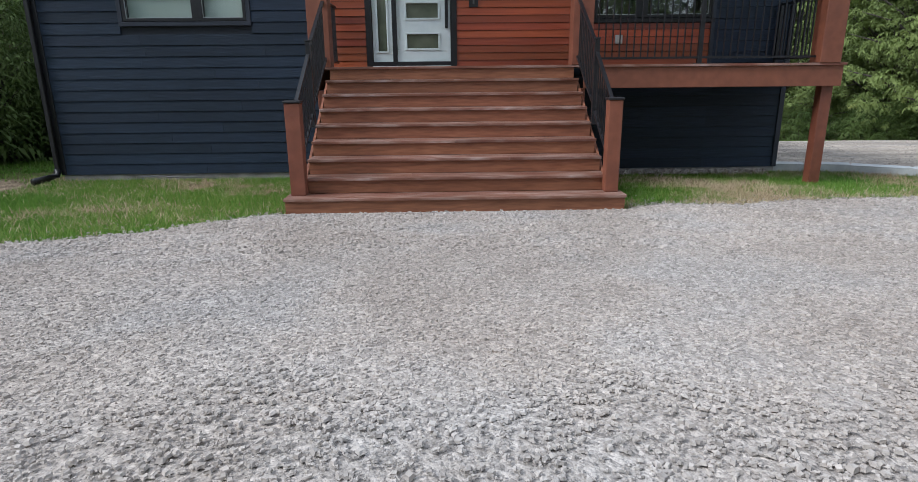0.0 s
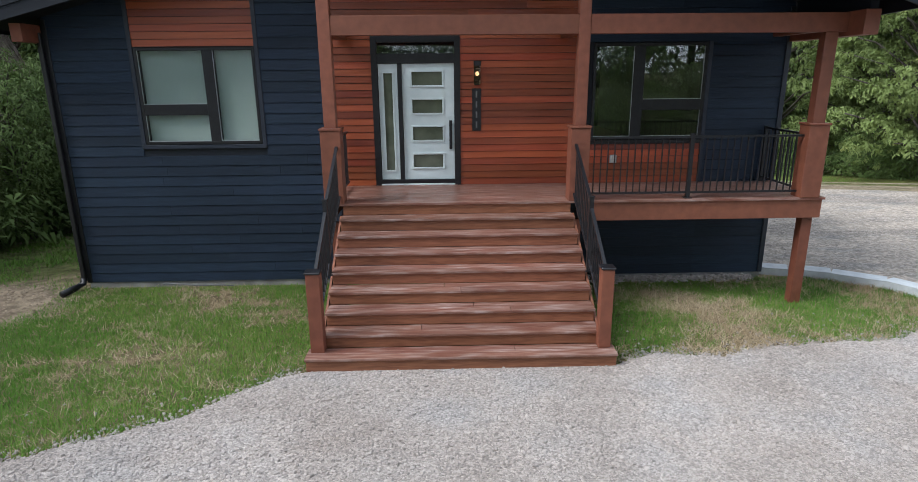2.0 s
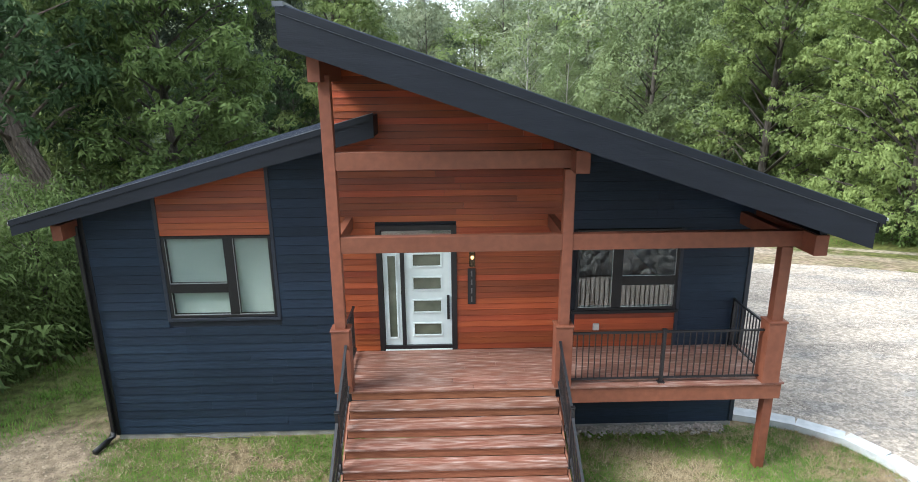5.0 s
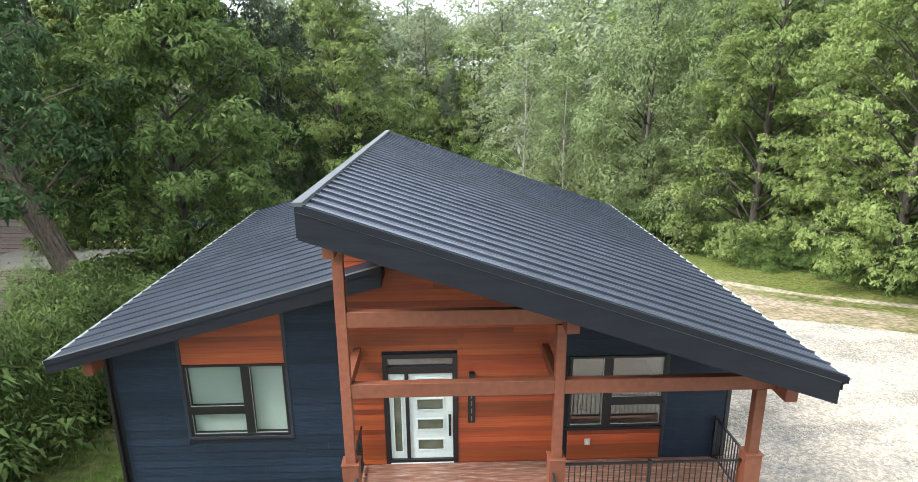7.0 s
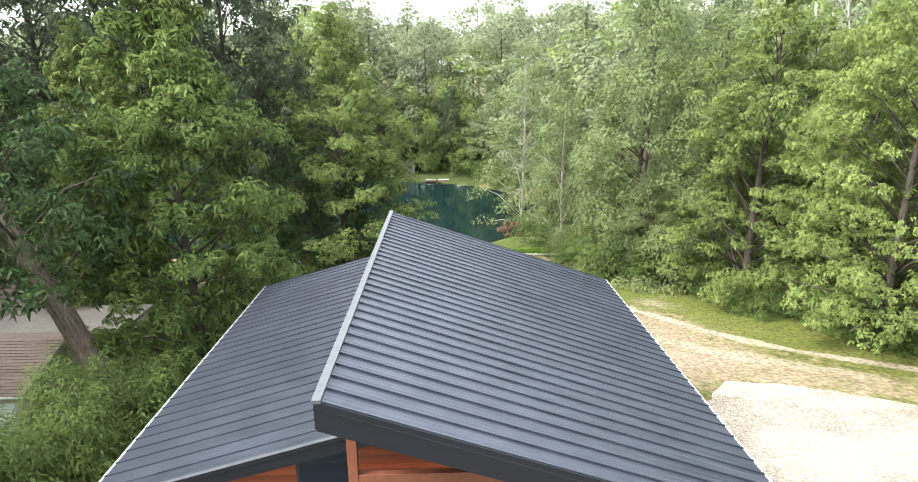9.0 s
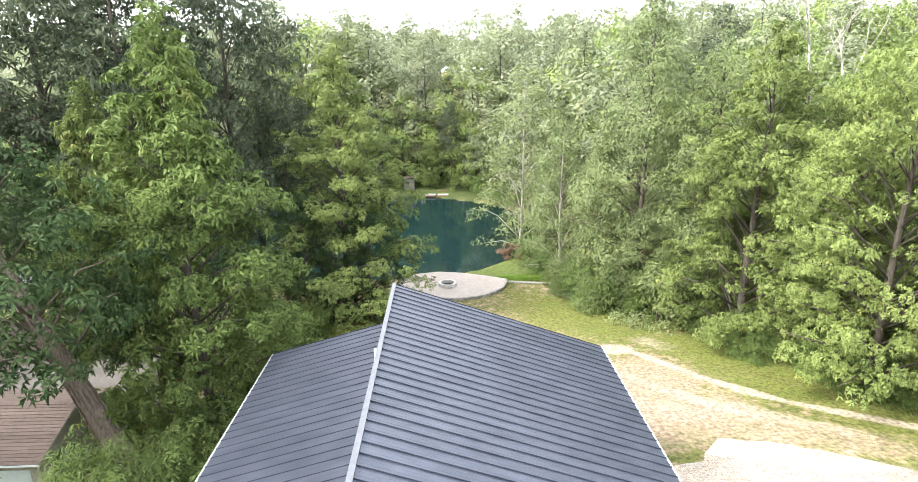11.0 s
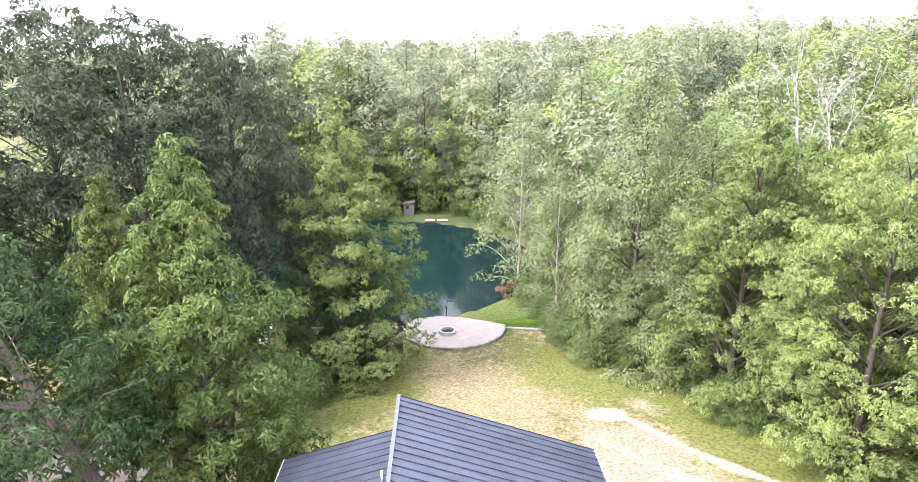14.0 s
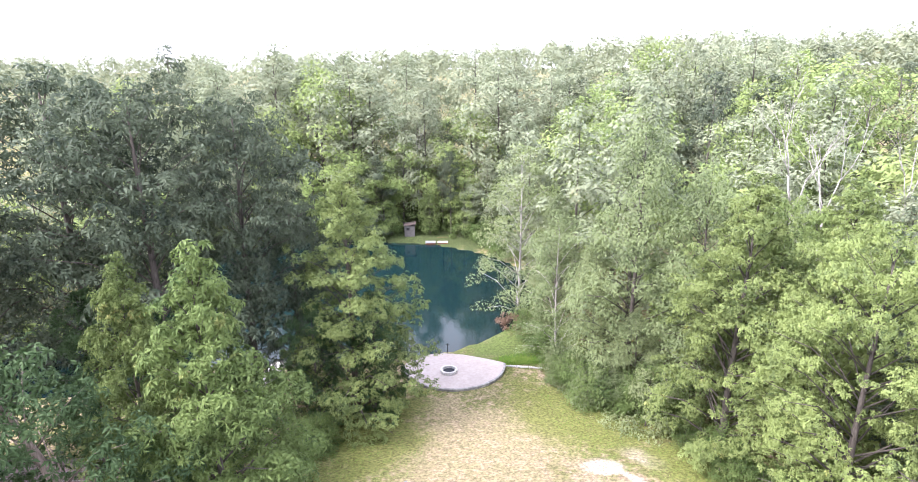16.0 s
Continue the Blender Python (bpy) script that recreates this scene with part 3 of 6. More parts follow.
def up_x1(y):
    """The upper eave runs out a little towards the back, to fit the camera's view."""
    return UP_X1 + (y - UP_Y0) * FLARE


house = thing("house", (0, 16, 0), "single-storey navy house with cedar entrance and charcoal metal roofs", "house")
BACKING = material("sheathing", [(0.3, (0.012, 0.015, 0.022)), (0.7, (0.018, 0.022, 0.032))], 4, rough=0.8)
LWIN = (-5.25, -3.245, 2.60, 4.21)
RWIN = (2.50, 4.46, 2.60, 4.22)
DOOR = (-1.30, 0.21, DECK_Z, 4.36)


def roof_under(x, y=WALL_Y):
    return (up_z(x, y) - 0.27) if x >= SPLIT_X else (lo_z(x, y) - 0.21)


def wall_piece(x0, x1, z0, z1=None, bm=None):
    """A stretch of the front wall from z0 up to z1, or up to the roof."""
    a, b = (z1, z1) if z1 else (roof_under(x0 + 1e-4), roof_under(x1 - 1e-4))
    return slant(x0, x1, WALL_Y + 0.02, WALL_Y + 0.2, z0, z0, a, b, bm)


front_wall = None
for x0, x1, hole in ((LEFT_X, LWIN[0], None), (LWIN[0], LWIN[1], LWIN), (LWIN[1], SPLIT_X, None), (SPLIT_X, DOOR[0], None), (DOOR[0], DOOR[1], DOOR), (DOOR[1], RWIN[0], None), (RWIN[0], RWIN[1], RWIN), (RWIN[1], RIGHT_X, None)):
    for z0, z1 in ((-0.3, hole[2]), (hole[3], None)) if hole else ((-0.3, None),):
        piece = part("front_wall", wall_piece(x0, x1, z0, z1), BACKING, house)
        front_wall = front_wall or piece
bm = slant(LEFT_X, SPLIT_X, BACK_Y - 0.2, BACK_Y, -2, -2, roof_under(LEFT_X, BACK_Y), roof_under(SPLIT_X - 0.01, BACK_Y))
part("back_wall", bm, NAVY_TRIM, house)
part("back_wall", slant(SPLIT_X, 1.2, BACK_Y - 0.2, BACK_Y, -2, -2, roof_under(SPLIT_X, BACK_Y), roof_under(1.2, BACK_Y)), NAVY_TRIM, house)
part("back_wall", slant(1.2, 5.2, BACK_Y - 0.2, BACK_Y, -2, -2, 2.0, 2.0), NAVY_TRIM, house)
part("back_wall", slant(1.2, 5.2, BACK_Y - 0.2, BACK_Y, 4.3, 4.3, roof_under(1.2, BACK_Y), roof_under(5.2, BACK_Y)), NAVY_TRIM, house)
part("back_wall", slant(5.2, RIGHT_X, BACK_Y - 0.2, BACK_Y, -2, -2, roof_under(5.2, BACK_Y), roof_under(RIGHT_X, BACK_Y)), NAVY_TRIM, house)
# Unseen rear opening, added so daylight reaches the room behind the porch window.
rear = part("rear_window", box(3.15, 3.25, BACK_Y - 0.15, BACK_Y - 0.05, 2.0, 4.3), BLACK, house, "assumed wide rear window, added to let daylight in")
for x0, x1 in ((1.2, 3.15), (3.25, 5.2)):
    back_pane = part("pane", box(x0, x1, BACK_Y - 0.1, BACK_Y - 0.094, 2.0, 4.3), GLASS, rear)
    back_pane.visible_shadow = False
for x0, x1 in ((1.1, 1.18), (RIGHT_X - 0.225, RIGHT_X - 0.205)):
    part("partition", box(x0, x1, WALL_Y + 0.25, BACK_Y - 0.25, DECK_Z + 0.005, 4.2), FELT, house, "dim grey interior wall")


def long_wall(x0, x1, z0):
    """A wall along the house whose top follows the roof."""
    ya, yb = WALL_Y + 0.2, BACK_Y - 0.2
    tops = [min(roof_under(x0, y), roof_under(x1, y)) for y in (ya, ya, yb, yb)]
    return hexa(bmesh.new(), [(x0, ya, z0), (x1, ya, z0), (x1, yb, z0), (x0, yb, z0), (x0, ya, tops[0]), (x1, ya, tops[1]), (x1, yb, tops[2]), (x0, yb, tops[3])])


part("side_wall", long_wall(LEFT_X, LEFT_X + 0.2, -2), NAVY_TRIM, house)
part("side_wall", long_wall(RIGHT_X - 0.2, RIGHT_X, -2), NAVY_TRIM, house)
part("clerestory_wall", long_wall(SPLIT_X, SPLIT_X + 0.15, 5.5), NAVY_TRIM, house)
part("floor_slab", box(LEFT_X + 0.2, RIGHT_X - 0.2, WALL_Y + 0.2, BACK_Y - 0.2, DECK_Z - 0.3, DECK_Z), TIMBER, house, "interior timber floor")
part("foundation", box(LEFT_X + 0.01, RIGHT_X - 0.01, WALL_Y + 0.005, WALL_Y + 0.05, -0.3, 0.10), BOULDER, house, "grey concrete foundation strip")


def board(parent, x0, x1, z0, z1, mat, name="plank", y=WALL_Y, low=0.019, high=0.006):
    """One lap board: its lower edge stands prouder than its upper edge."""
    me = bpy.data.meshes.new(name)
    b = BASE[parent.name]
    p = [(x0, y - low, z0), (x1, y - low, z0), (x1, y + 0.018, z0), (x0, y + 0.018, z0), (x0, y - high, z1), (x1, y - high, z1), (x1, y + 0.018, z1), (x0, y + 0.018, z1)]
    me.from_pydata([tuple(Vector(q) - b) for q in p], [], [(3, 2, 1, 0), (4, 5, 6, 7), (0, 1, 5, 4), (1, 2, 6, 5), (2, 3, 7, 6), (3, 0, 4, 7)])
    me.materials.append(mat)
    ob = new(name, me)
    ob.parent = parent
    BASE[ob.name] = b
    return ob


def clad(parent, x0, x1, z0, z1, course, mat, seed, holes=(), lengths=(1.6, 3.6), gap=0.007):
    """Courses of boards with staggered butt joints, cut round openings and under the roof."""
    rnd = random.Random(seed)
    k, z = 0, z0
    while z < z1 - 0.03:
        top = min(z + course - gap, z1)
        a, b = x0, x1
        while a < b and roof_under(a) < z - 0.05:
            a += 0.05
        while b > a and roof_under(b) < z - 0.05:
            b -= 0.05
        spans = [(a, b)]
        for h in holes:
            if top > h[2] + 0.02 and z < h[3] - 0.02:
                spans = [s for p, q in spans for s in ((p, min(q, h[0])), (max(p, h[1]), q)) if s[1] - s[0] > 0.04]
        for p, q in spans:
            c = p
            while c < q - 1e-6:
                e2 = c + rnd.uniform(*lengths)
                if q - e2 < 0.5:
                    e2 = q
                board(parent, c, e2 - (0.003 if e2 < q else 0), z, top, mat)
                c = e2
        z += course


def frame_round(parent, name, h, w, depth, mat, label="", y=WALL_Y):
    """A picture-frame of four butted members round an opening."""
    x0, x1, z0, z1 = h
    bm = box(x0, x0 + w, y - depth, y + 0.12, z0, z1, 0.004)
    box(x1 - w, x1, y - depth, y + 0.12, z0, z1, 0.004, bm)
    box(x0 + w, x1 - w, y - depth, y + 0.12, z0, z0 + w, 0.004, bm)
    box(x0 + w, x1 - w, y - depth, y + 0.12, z1 - w, z1, 0.004, bm)
    return part(name, bm, mat, parent, label)


def pane(parent, x0, x1, z0, z1, y, mat=None, label=""):
    ob = part("pane", box(x0, x1, y, y + 0.006, z0, z1), mat or GLASS, parent, label)
    ob.visible_shadow = False
    return ob


def bead(parent, x0, x1, z0, z1, side):
    """The thin pale glazing bead along a pane's foot and one jamb."""
    bm = box(x0, x1, WALL_Y - 0.004, WALL_Y + 0.009, z0, z0 + 0.010)
    xa = x0 if side < 0 else x1 - 0.009
    box(xa, xa + 0.009, WALL_Y - 0.004, WALL_Y + 0.009, z0 + 0.010, z1, 0, bm)
    part("glazing_bead", bm, DRIP, parent, "thin pale glazing bead")


# left window with pale blinds behind its three panes
win = part("window", box(LWIN[0] - 0.06, LWIN[1] + 0.06, WALL_Y - 0.032, WALL_Y + 0.02, LWIN[2] - 0.075, LWIN[2] - 0.01, 0.004), NAVY_TRIM, house, "black-framed window of three panes with pale blinds drawn")
frame_round(win, "window_frame", LWIN, 0.05, 0.02, BLACK)
part("mullion", box(-4.125, -3.95, WALL_Y - 0.016, WALL_Y + 0.1, LWIN[2] + 0.05, LWIN[3] - 0.05, 0.004), BLACK, win)
part("transom", box(LWIN[0] + 0.05, -4.125, WALL_Y - 0.014, WALL_Y + 0.1, 3.10, 3.28, 0.004), BLACK, win)
for x0, x1, z0, z1 in ((-5.20, -4.125, 3.28, 4.16), (-5.20, -4.125, 2.65, 3.10), (-3.95, -3.295, 2.65, 4.16)):
    bead(win, x0, x1, z0, z1, -1)
    pane(win, x0, x1, z0, z1, WALL_Y + 0.01, THIN_GLASS)
    part("blind", box(x0, x1, WALL_Y + 0.105, WALL_Y + 0.115, z0, z1), BLIND, win, "pale grey-green blind")

# right window, clear, with a dim room behind
win = part("window", box(RWIN[0] - 0.06, RWIN[1] + 0.06, WALL_Y - 0.034, WALL_Y + 0.02, RWIN[2] - 0.075, RWIN[2] - 0.01, 0.004), BLACK, house, "black-framed window of three clear panes over the porch")
frame_round(win, "window_frame", RWIN, 0.05, 0.02, BLACK)
part("mullion", box(3.195, 3.385, WALL_Y - 0.016, WALL_Y + 0.1, RWIN[2] + 0.05, RWIN[3] - 0.05, 0.004), BLACK, win)
part("transom", box(3.385, RWIN[1] - 0.05, WALL_Y - 0.014, WALL_Y + 0.1, 3.10, 3.285, 0.004), BLACK, win)
for x0, x1, z0, z1 in ((2.55, 3.195, 2.65, 4.17), (3.385, 4.41, 3.285, 4.17), (3.385, 4.41, 2.65, 3.10)):
    bead(win, x0, x1, z0, z1, 1)
    pane(win, x0, x1, z0, z1, WALL_Y + 0.01)

# entrance: black frame, transom light, white sidelight and white door with four lights
entrance = frame_round(house, "door_frame", DOOR, 0.10, 0.035, BLACK, "black entrance frame with transom light")
part("transom_bar", box(DOOR[0] + 0.1, DOOR[1] - 0.1, WALL_Y - 0.02, WALL_Y + 0.1, 3.92, 4.08, 0.004), BLACK, entrance)
part("mullion", box(-0.86, -0.79, WALL_Y - 0.02, WALL_Y + 0.1, DECK_Z + 0.1, 3.92, 0.004), BLACK, entrance)
pane(entrance, DOOR[0] + 0.1, DOOR[1] - 0.1, 4.08, 4.26, WALL_Y + 0.03)


def leaf_with_lights(name, parent, x0, x1, z0, z1, lights, label):
    """A white leaf with glazed openings: stiles, rails and raised light frames."""
    y0, y1 = WALL_Y + 0.02, WALL_Y + 0.065
    bm = bmesh.new()
    a, b = lights[0][0], lights[0][1]
    box(x0, a, y0, y1, z0, z1, 0, bm)
    box(b, x1, y0, y1, z0, z1, 0, bm)
    z = z0
    for l0, l1, p, q in sorted(lights, key=lambda k: k[2]):
        box(a, b, y0, y1, z, p, 0, bm)
        z = q
    box(a, b, y0, y1, z, z1, 0, bm)
    bmesh.ops.remove_doubles(bm, verts=bm.verts[:], dist=1e-4)
    leaf = part(name, bm, WHITE, parent, label)
    for l in lights:
        frame_round(leaf, "light_frame", (l[0] - 0.03, l[1] + 0.03, l[2] - 0.03, l[3] + 0.03), 0.03, -0.004, WHITE)
        pane(leaf, l[0], l[1], l[2], l[3], WALL_Y + 0.035, mat=OLIVE_PANE)
    return leaf


leaf_with_lights("sidelight", entrance, -1.19, -0.865, DECK_Z + 0.03, 3.915, [(-1.10, -0.955, 2.10, 3.76)], "white sidelight with one tall pane")
door_lights = [(-0.62, -0.10, z, z + 0.225) for z in (2.145, 2.625, 3.09, 3.555)]
door = leaf_with_lights("door", entrance, -0.785, 0.105, DECK_Z + 0.03, 3.915, door_lights, "white entrance door with four wide glazed lights")
bm = box(0.015, 0.065, WALL_Y - 0.01, WALL_Y + 0.02, 2.46, 2.96, 0.006)
bar((0.04, WALL_Y - 0.05, 2.50), (0.04, WALL_Y - 0.05, 2.78), 0.022, bm=bm)
bar((0.04, WALL_Y - 0.05, 2.51), (0.04, WALL_Y, 2.51), 0.018, bm=bm)
bar((0.04, WALL_Y - 0.05, 2.77), (0.04, WALL_Y, 2.77), 0.018, bm=bm)
part("door_handle", bm, BLACK, door, "long black door handle")
part("threshold", box(DOOR[0] + 0.1, DOOR[1] - 0.1, WALL_Y - 0.04, WALL_Y + 0.1, DECK_Z, DECK_Z + 0.03, 0.004), WHITE, entrance)

# cladding
clad(front_wall, LEFT_X, SPLIT_X, 0.09, 7.0, 0.178, NAVY, 11, [(LWIN[0] - 0.07, LWIN[1] + 0.07, LWIN[2] - 0.08, 9.0)])
clad(front_wall, LWIN[0] - 0.01, LWIN[1] + 0.01, 4.225, 7.0, 0.118, CEDAR, 12, lengths=(1.9, 2.6))
clad(front_wall, SPLIT_X, 2.34, DECK_Z, 8.0, 0.118, CEDAR, 13, [DOOR], lengths=(1.6, 4.4))
clad(front_wall, 2.50, 4.46, DECK_Z, RWIN[2] - 0.085, 0.118, CEDAR, 14, lengths=(1.4, 2.4))
clad(front_wall, 2.34, RIGHT_X, RWIN[3] + 0.02, 7.0, 0.178, NAVY, 15)
clad(front_wall, 4.53, RIGHT_X, 0.09, RWIN[3] + 0.02, 0.178, NAVY, 16)
clad(front_wall, 2.34, 4.53, 0.09, DECK_Z - 0.03, 0.178, NAVY, 17)
clad(front_wall, SPLIT_X, 2.34, 0.09, DECK_Z - 0.03, 0.178, NAVY, 18)
for x, z0, z1 in ((-5.29, 2.52, 5.05), (-3.205, 2.52, 5.62), (2.375, DECK_Z, 4.24), (4.495, DECK_Z, 4.24), (SPLIT_X - 0.02, 0.1, 5.98)):
    part("trim_board", box(x - 0.035, x + 0.035, WALL_Y - 0.030, WALL_Y + 0.015, z0, z1, 0.004), NAVY_TRIM, house)
part("corner_board", box(LEFT_X - 0.015, LEFT_X + 0.07, WALL_Y - 0.033, WALL_Y + 0.05, 0.09, 4.66, 0.004), BLACK, house)
part("corner_board", box(RIGHT_X - 0.07, RIGHT_X + 0.015, WALL_Y - 0.033, WALL_Y + 0.05, 0.09, 4.78, 0.004), NAVY_TRIM, house)

# ---- roofs: deck, seamed panels, fascias and drip edges ----
RIB = 0.458


def quad_slab(x0, x1, y0, y1, zf, low, high, bm=None):
    """A slab under a sloping surface: x1 may be a function of y; low and high are offsets from the surface."""
    xa, xb = (x1(y0), x1(y1)) if callable(x1) else (x1, x1)
    ring = [(x0, y0), (xa, y0), (xb, y1), (x0, y1)]
    return hexa(bm or bmesh.new(), [(x, y, zf(x, y) + low) for x, y in ring] + [(x, y, zf(x, y) + high) for x, y in ring])


def seamed_roof(name, x0, x1, y0, y1, zf, thick, label, seam=0.042, rib=0.007):
    """A sloping roof deck with metal panels side by side; each panel carries its standing seam."""
    deck = part(name, quad_slab(x0 + 0.03, lambda y: x1(y) - 0.03, y0 + 0.03, y1 - 0.03, zf, -thick, -0.012), SOFFIT, house, label)
    y = y0
    while y < y1 - 0.05:
        e2 = min(y + RIB, y1)
        w = e2 - y
        prof = [(0, -0.010), (0, seam), (seam, seam), (seam + 0.004, 0.0)]
        for k in (0.36, 0.68):
            prof += [(w * k - 0.022, 0.0), (w * k - 0.012, rib), (w * k + 0.012, rib), (w * k + 0.022, 0.0)]
        prof += [(w - 0.002, 0.0), (w - 0.002, -0.010)]
        bm = bmesh.new()
        ra = [bm.verts.new((x0, y + py, zf(x0, y + py) + pz)) for py, pz in prof]
        rb = [bm.verts.new((x1(y + py), y + py, zf(x1(y + py), y + py) + pz)) for py, pz in prof]
        bm.faces.new(ra), bm.faces.new(rb[::-1])
        for k in range(len(prof)):
            k2 = (k + 1) % len(prof)
            bm.faces.new((ra[k2], ra[k], rb[k], rb[k2]))
        bmesh.ops.recalc_face_normals(bm, faces=bm.faces[:])
        part("roof_panel", bm, ROOF, deck)
        y += RIB
    return deck


def edge_slab(xa, xb, y0, y1, low, high, zf=up_z):
    """A long member along a roof edge: its sides stand at xa and xb from the edge, its height follows the roof."""
    bm = bmesh.new()
    ring = [(xa(y0), y0), (xb(y0), y0), (xb(y1), y1), (xa(y1), y1)]
    edge = [zf((p + q) / 2, y) for p, q, y in ((xa(y0), xb(y0), y0), (xa(y1), xb(y1), y1))]
    at = (edge[0], edge[0], edge[1], edge[1])
    return hexa(bm, [(x, y, e3 + low) for (x, y), e3 in zip(ring, at)] + [(x, y, e3 + high) for (x, y), e3 in zip(ring, at)])


upper = seamed_roof("upper_roof", UP_X0, up_x1, UP_Y0, UP_Y1, up_z, 0.25, "charcoal standing-seam metal roof over the entrance")
lower = seamed_roof("lower_roof", LO_X0, lambda y: SPLIT_X + 0.05, LO_Y0, LO_Y1, lo_z, 0.19, "lower charcoal standing-seam metal roof", 0.030, 0.0015)
FX1 = 6.35
part("fascia", slant(UP_X0, FX1, UP_Y0 - 0.03, UP_Y0 + 0.012, up_z(UP_X0) - 0.52, up_z(FX1) - 0.50, up_z(UP_X0) - 0.10, up_z(FX1) - 0.10), CHARCOAL, upper)
part("rake_flashing", slant(UP_X0, FX1, UP_Y0 - 0.04, UP_Y0 + 0.012, up_z(UP_X0) - 0.098, up_z(FX1) - 0.098, up_z(UP_X0) - 0.088, up_z(FX1) - 0.088), RIDGE, upper, "thin pale flashing line")
part("rake_trim", slant(UP_X0 - 0.015, UP_X1, UP_Y0 - 0.045, UP_Y0 + 0.03, up_z(UP_X0) - 0.086, up_z(UP_X1) - 0.086, up_z(UP_X0) + 0.03, up_z(UP_X1) + 0.03), CHARCOAL, upper)
part("fascia", slant(UP_X0, up_x1(UP_Y1), UP_Y1 - 0.012, UP_Y1 + 0.03, up_z(UP_X0, UP_Y1) - 0.45, up_z(up_x1(UP_Y1), UP_Y1) - 0.40, up_z(UP_X0, UP_Y1) + 0.02, up_z(up_x1(UP_Y1), UP_Y1) + 0.02), CHARCOAL, upper)
part("ridge_fascia", edge_slab(lambda y: UP_X0 - 0.03, lambda y: UP_X0 + 0.012, UP_Y0, UP_Y1, -0.50, -0.04), CHARCOAL, upper)
part("ridge_cap", edge_slab(lambda y: UP_X0 - 0.05, lambda y: UP_X0 + 0.10, UP_Y0 - 0.05, UP_Y1 + 0.03, -0.01, 0.055), RIDGE, upper, "metal ridge cap, paler to paint its sheen")
part("eave_fascia", edge_slab(lambda y: up_x1(y) - 0.14, lambda y: up_x1(y) - 0.10, UP_Y0 + 0.014, UP_Y1 - 0.014, -0.44, -0.15), CHARCOAL, upper)
# Added board blocks the bright gap between purlin and roof.
part("eave_board", edge_slab(lambda y: 5.88, lambda y: 6.0, 8.62, WALL_Y - 0.04, -0.575, -0.2), CHARCOAL, upper, "dark board added to block the bright gap over the purlin")
part("gutter", edge_slab(lambda y: up_x1(y) - 0.095, lambda y: up_x1(y) + 0.02, UP_Y0 + 0.04, UP_Y1 - 0.02, -0.15, -0.03), BLACK, upper, "black box gutter")
part("drip_edge", edge_slab(lambda y: up_x1(y) - 0.01, lambda y: up_x1(y) + 0.05, UP_Y0 - 0.02, UP_Y1, -0.028, 0.012), DRIP, upper, "pale metal drip edge")
part("fascia", slant(LO_X0, LO_X1, LO_Y0 - 0.03, LO_Y0 + 0.012, lo_z(LO_X0) - 0.24, lo_z(LO_X1) - 0.37, lo_z(LO_X0) - 0.07, lo_z(LO_X1) - 0.07), CHARCOAL, lower)
part("rake_trim", slant(LO_X0 - 0.015, LO_X1, LO_Y0 - 0.045, LO_Y0 + 0.04, lo_z(LO_X0) - 0.07, lo_z(LO_X1) - 0.07, lo_z(LO_X0) + 0.025, lo_z(LO_X1) + 0.025), CHARCOAL, lower)
part("rake_cap", slant(LO_X0 - 0.015, LO_X1, LO_Y0 - 0.047, LO_Y0 + 0.05, lo_z(LO_X0) + 0.026, lo_z(LO_X1) + 0.026, lo_z(LO_X0) + 0.034, lo_z(LO_X1) + 0.034), RIDGE, lower, "thin rake cap, paler to paint the sunlit trim")
part("roof_return", slant(SPLIT_X + 0.05, LO_X1, LO_Y0 + 0.012, WALL_Y - 0.03, lo_z(SPLIT_X) - 0.34, lo_z(LO_X1) - 0.36, lo_z(SPLIT_X + 0.05) - 0.014, lo_z(LO_X1) - 0.014), CHARCOAL, lower)
part("drip_edge", edge_slab(lambda y: LO_X0 - 0.05, lambda y: LO_X0 + 0.01, LO_Y0 - 0.02, LO_Y1, -0.028, 0.012, lo_z), DRIP, lower, "pale metal drip edge")
part("eave_fascia", edge_slab(lambda y: LO_X0 - 0.03, lambda y: LO_X0 + 0.012, LO_Y0, LO_Y1, -0.24, -0.03, lo_z), CHARCOAL, lower)
part("fascia", slant(LO_X0, SPLIT_X, LO_Y1 - 0.012, LO_Y1 + 0.03, lo_z(LO_X0, LO_Y1) - 0.24, lo_z(SPLIT_X, LO_Y1) - 0.3, lo_z(LO_X0, LO_Y1) + 0.02, lo_z(SPLIT_X, LO_Y1) + 0.02), CHARCOAL, lower)

# ---- porch timbers ----
porch = thing("porch", (2, 9.05, 0), "brown stained timber porch of posts, beams and purlins", "porch")
CY0, CY1 = 8.93, 9.09
COLS = ((-1.86, -1.68, 7.05), (1.89, 2.06, 5.60), (5.50, 5.69, 4.28))
for x0, x1, top in COLS:
    part("column", box(x0, x1, CY0, CY1, 2.90, top, 0.006), TIMBER, porch)
    ped = part("pedestal", box(x0 - 0.06, x1 + 0.06, CY0 - 0.05, CY1 + 0.06, DECK_Z, 2.94, 0.006), TIMBER, porch, "boxed timber column base")
    part("cap", box(x0 - 0.075, x1 + 0.075, CY0 - 0.065, CY1 + 0.075, 2.94, 2.975, 0.006), TIMBER, ped)
part("beam", box(-1.68, 1.89, CY0 + 0.01, CY1 - 0.01, 4.28, 4.55, 0.006), TIMBER, porch)
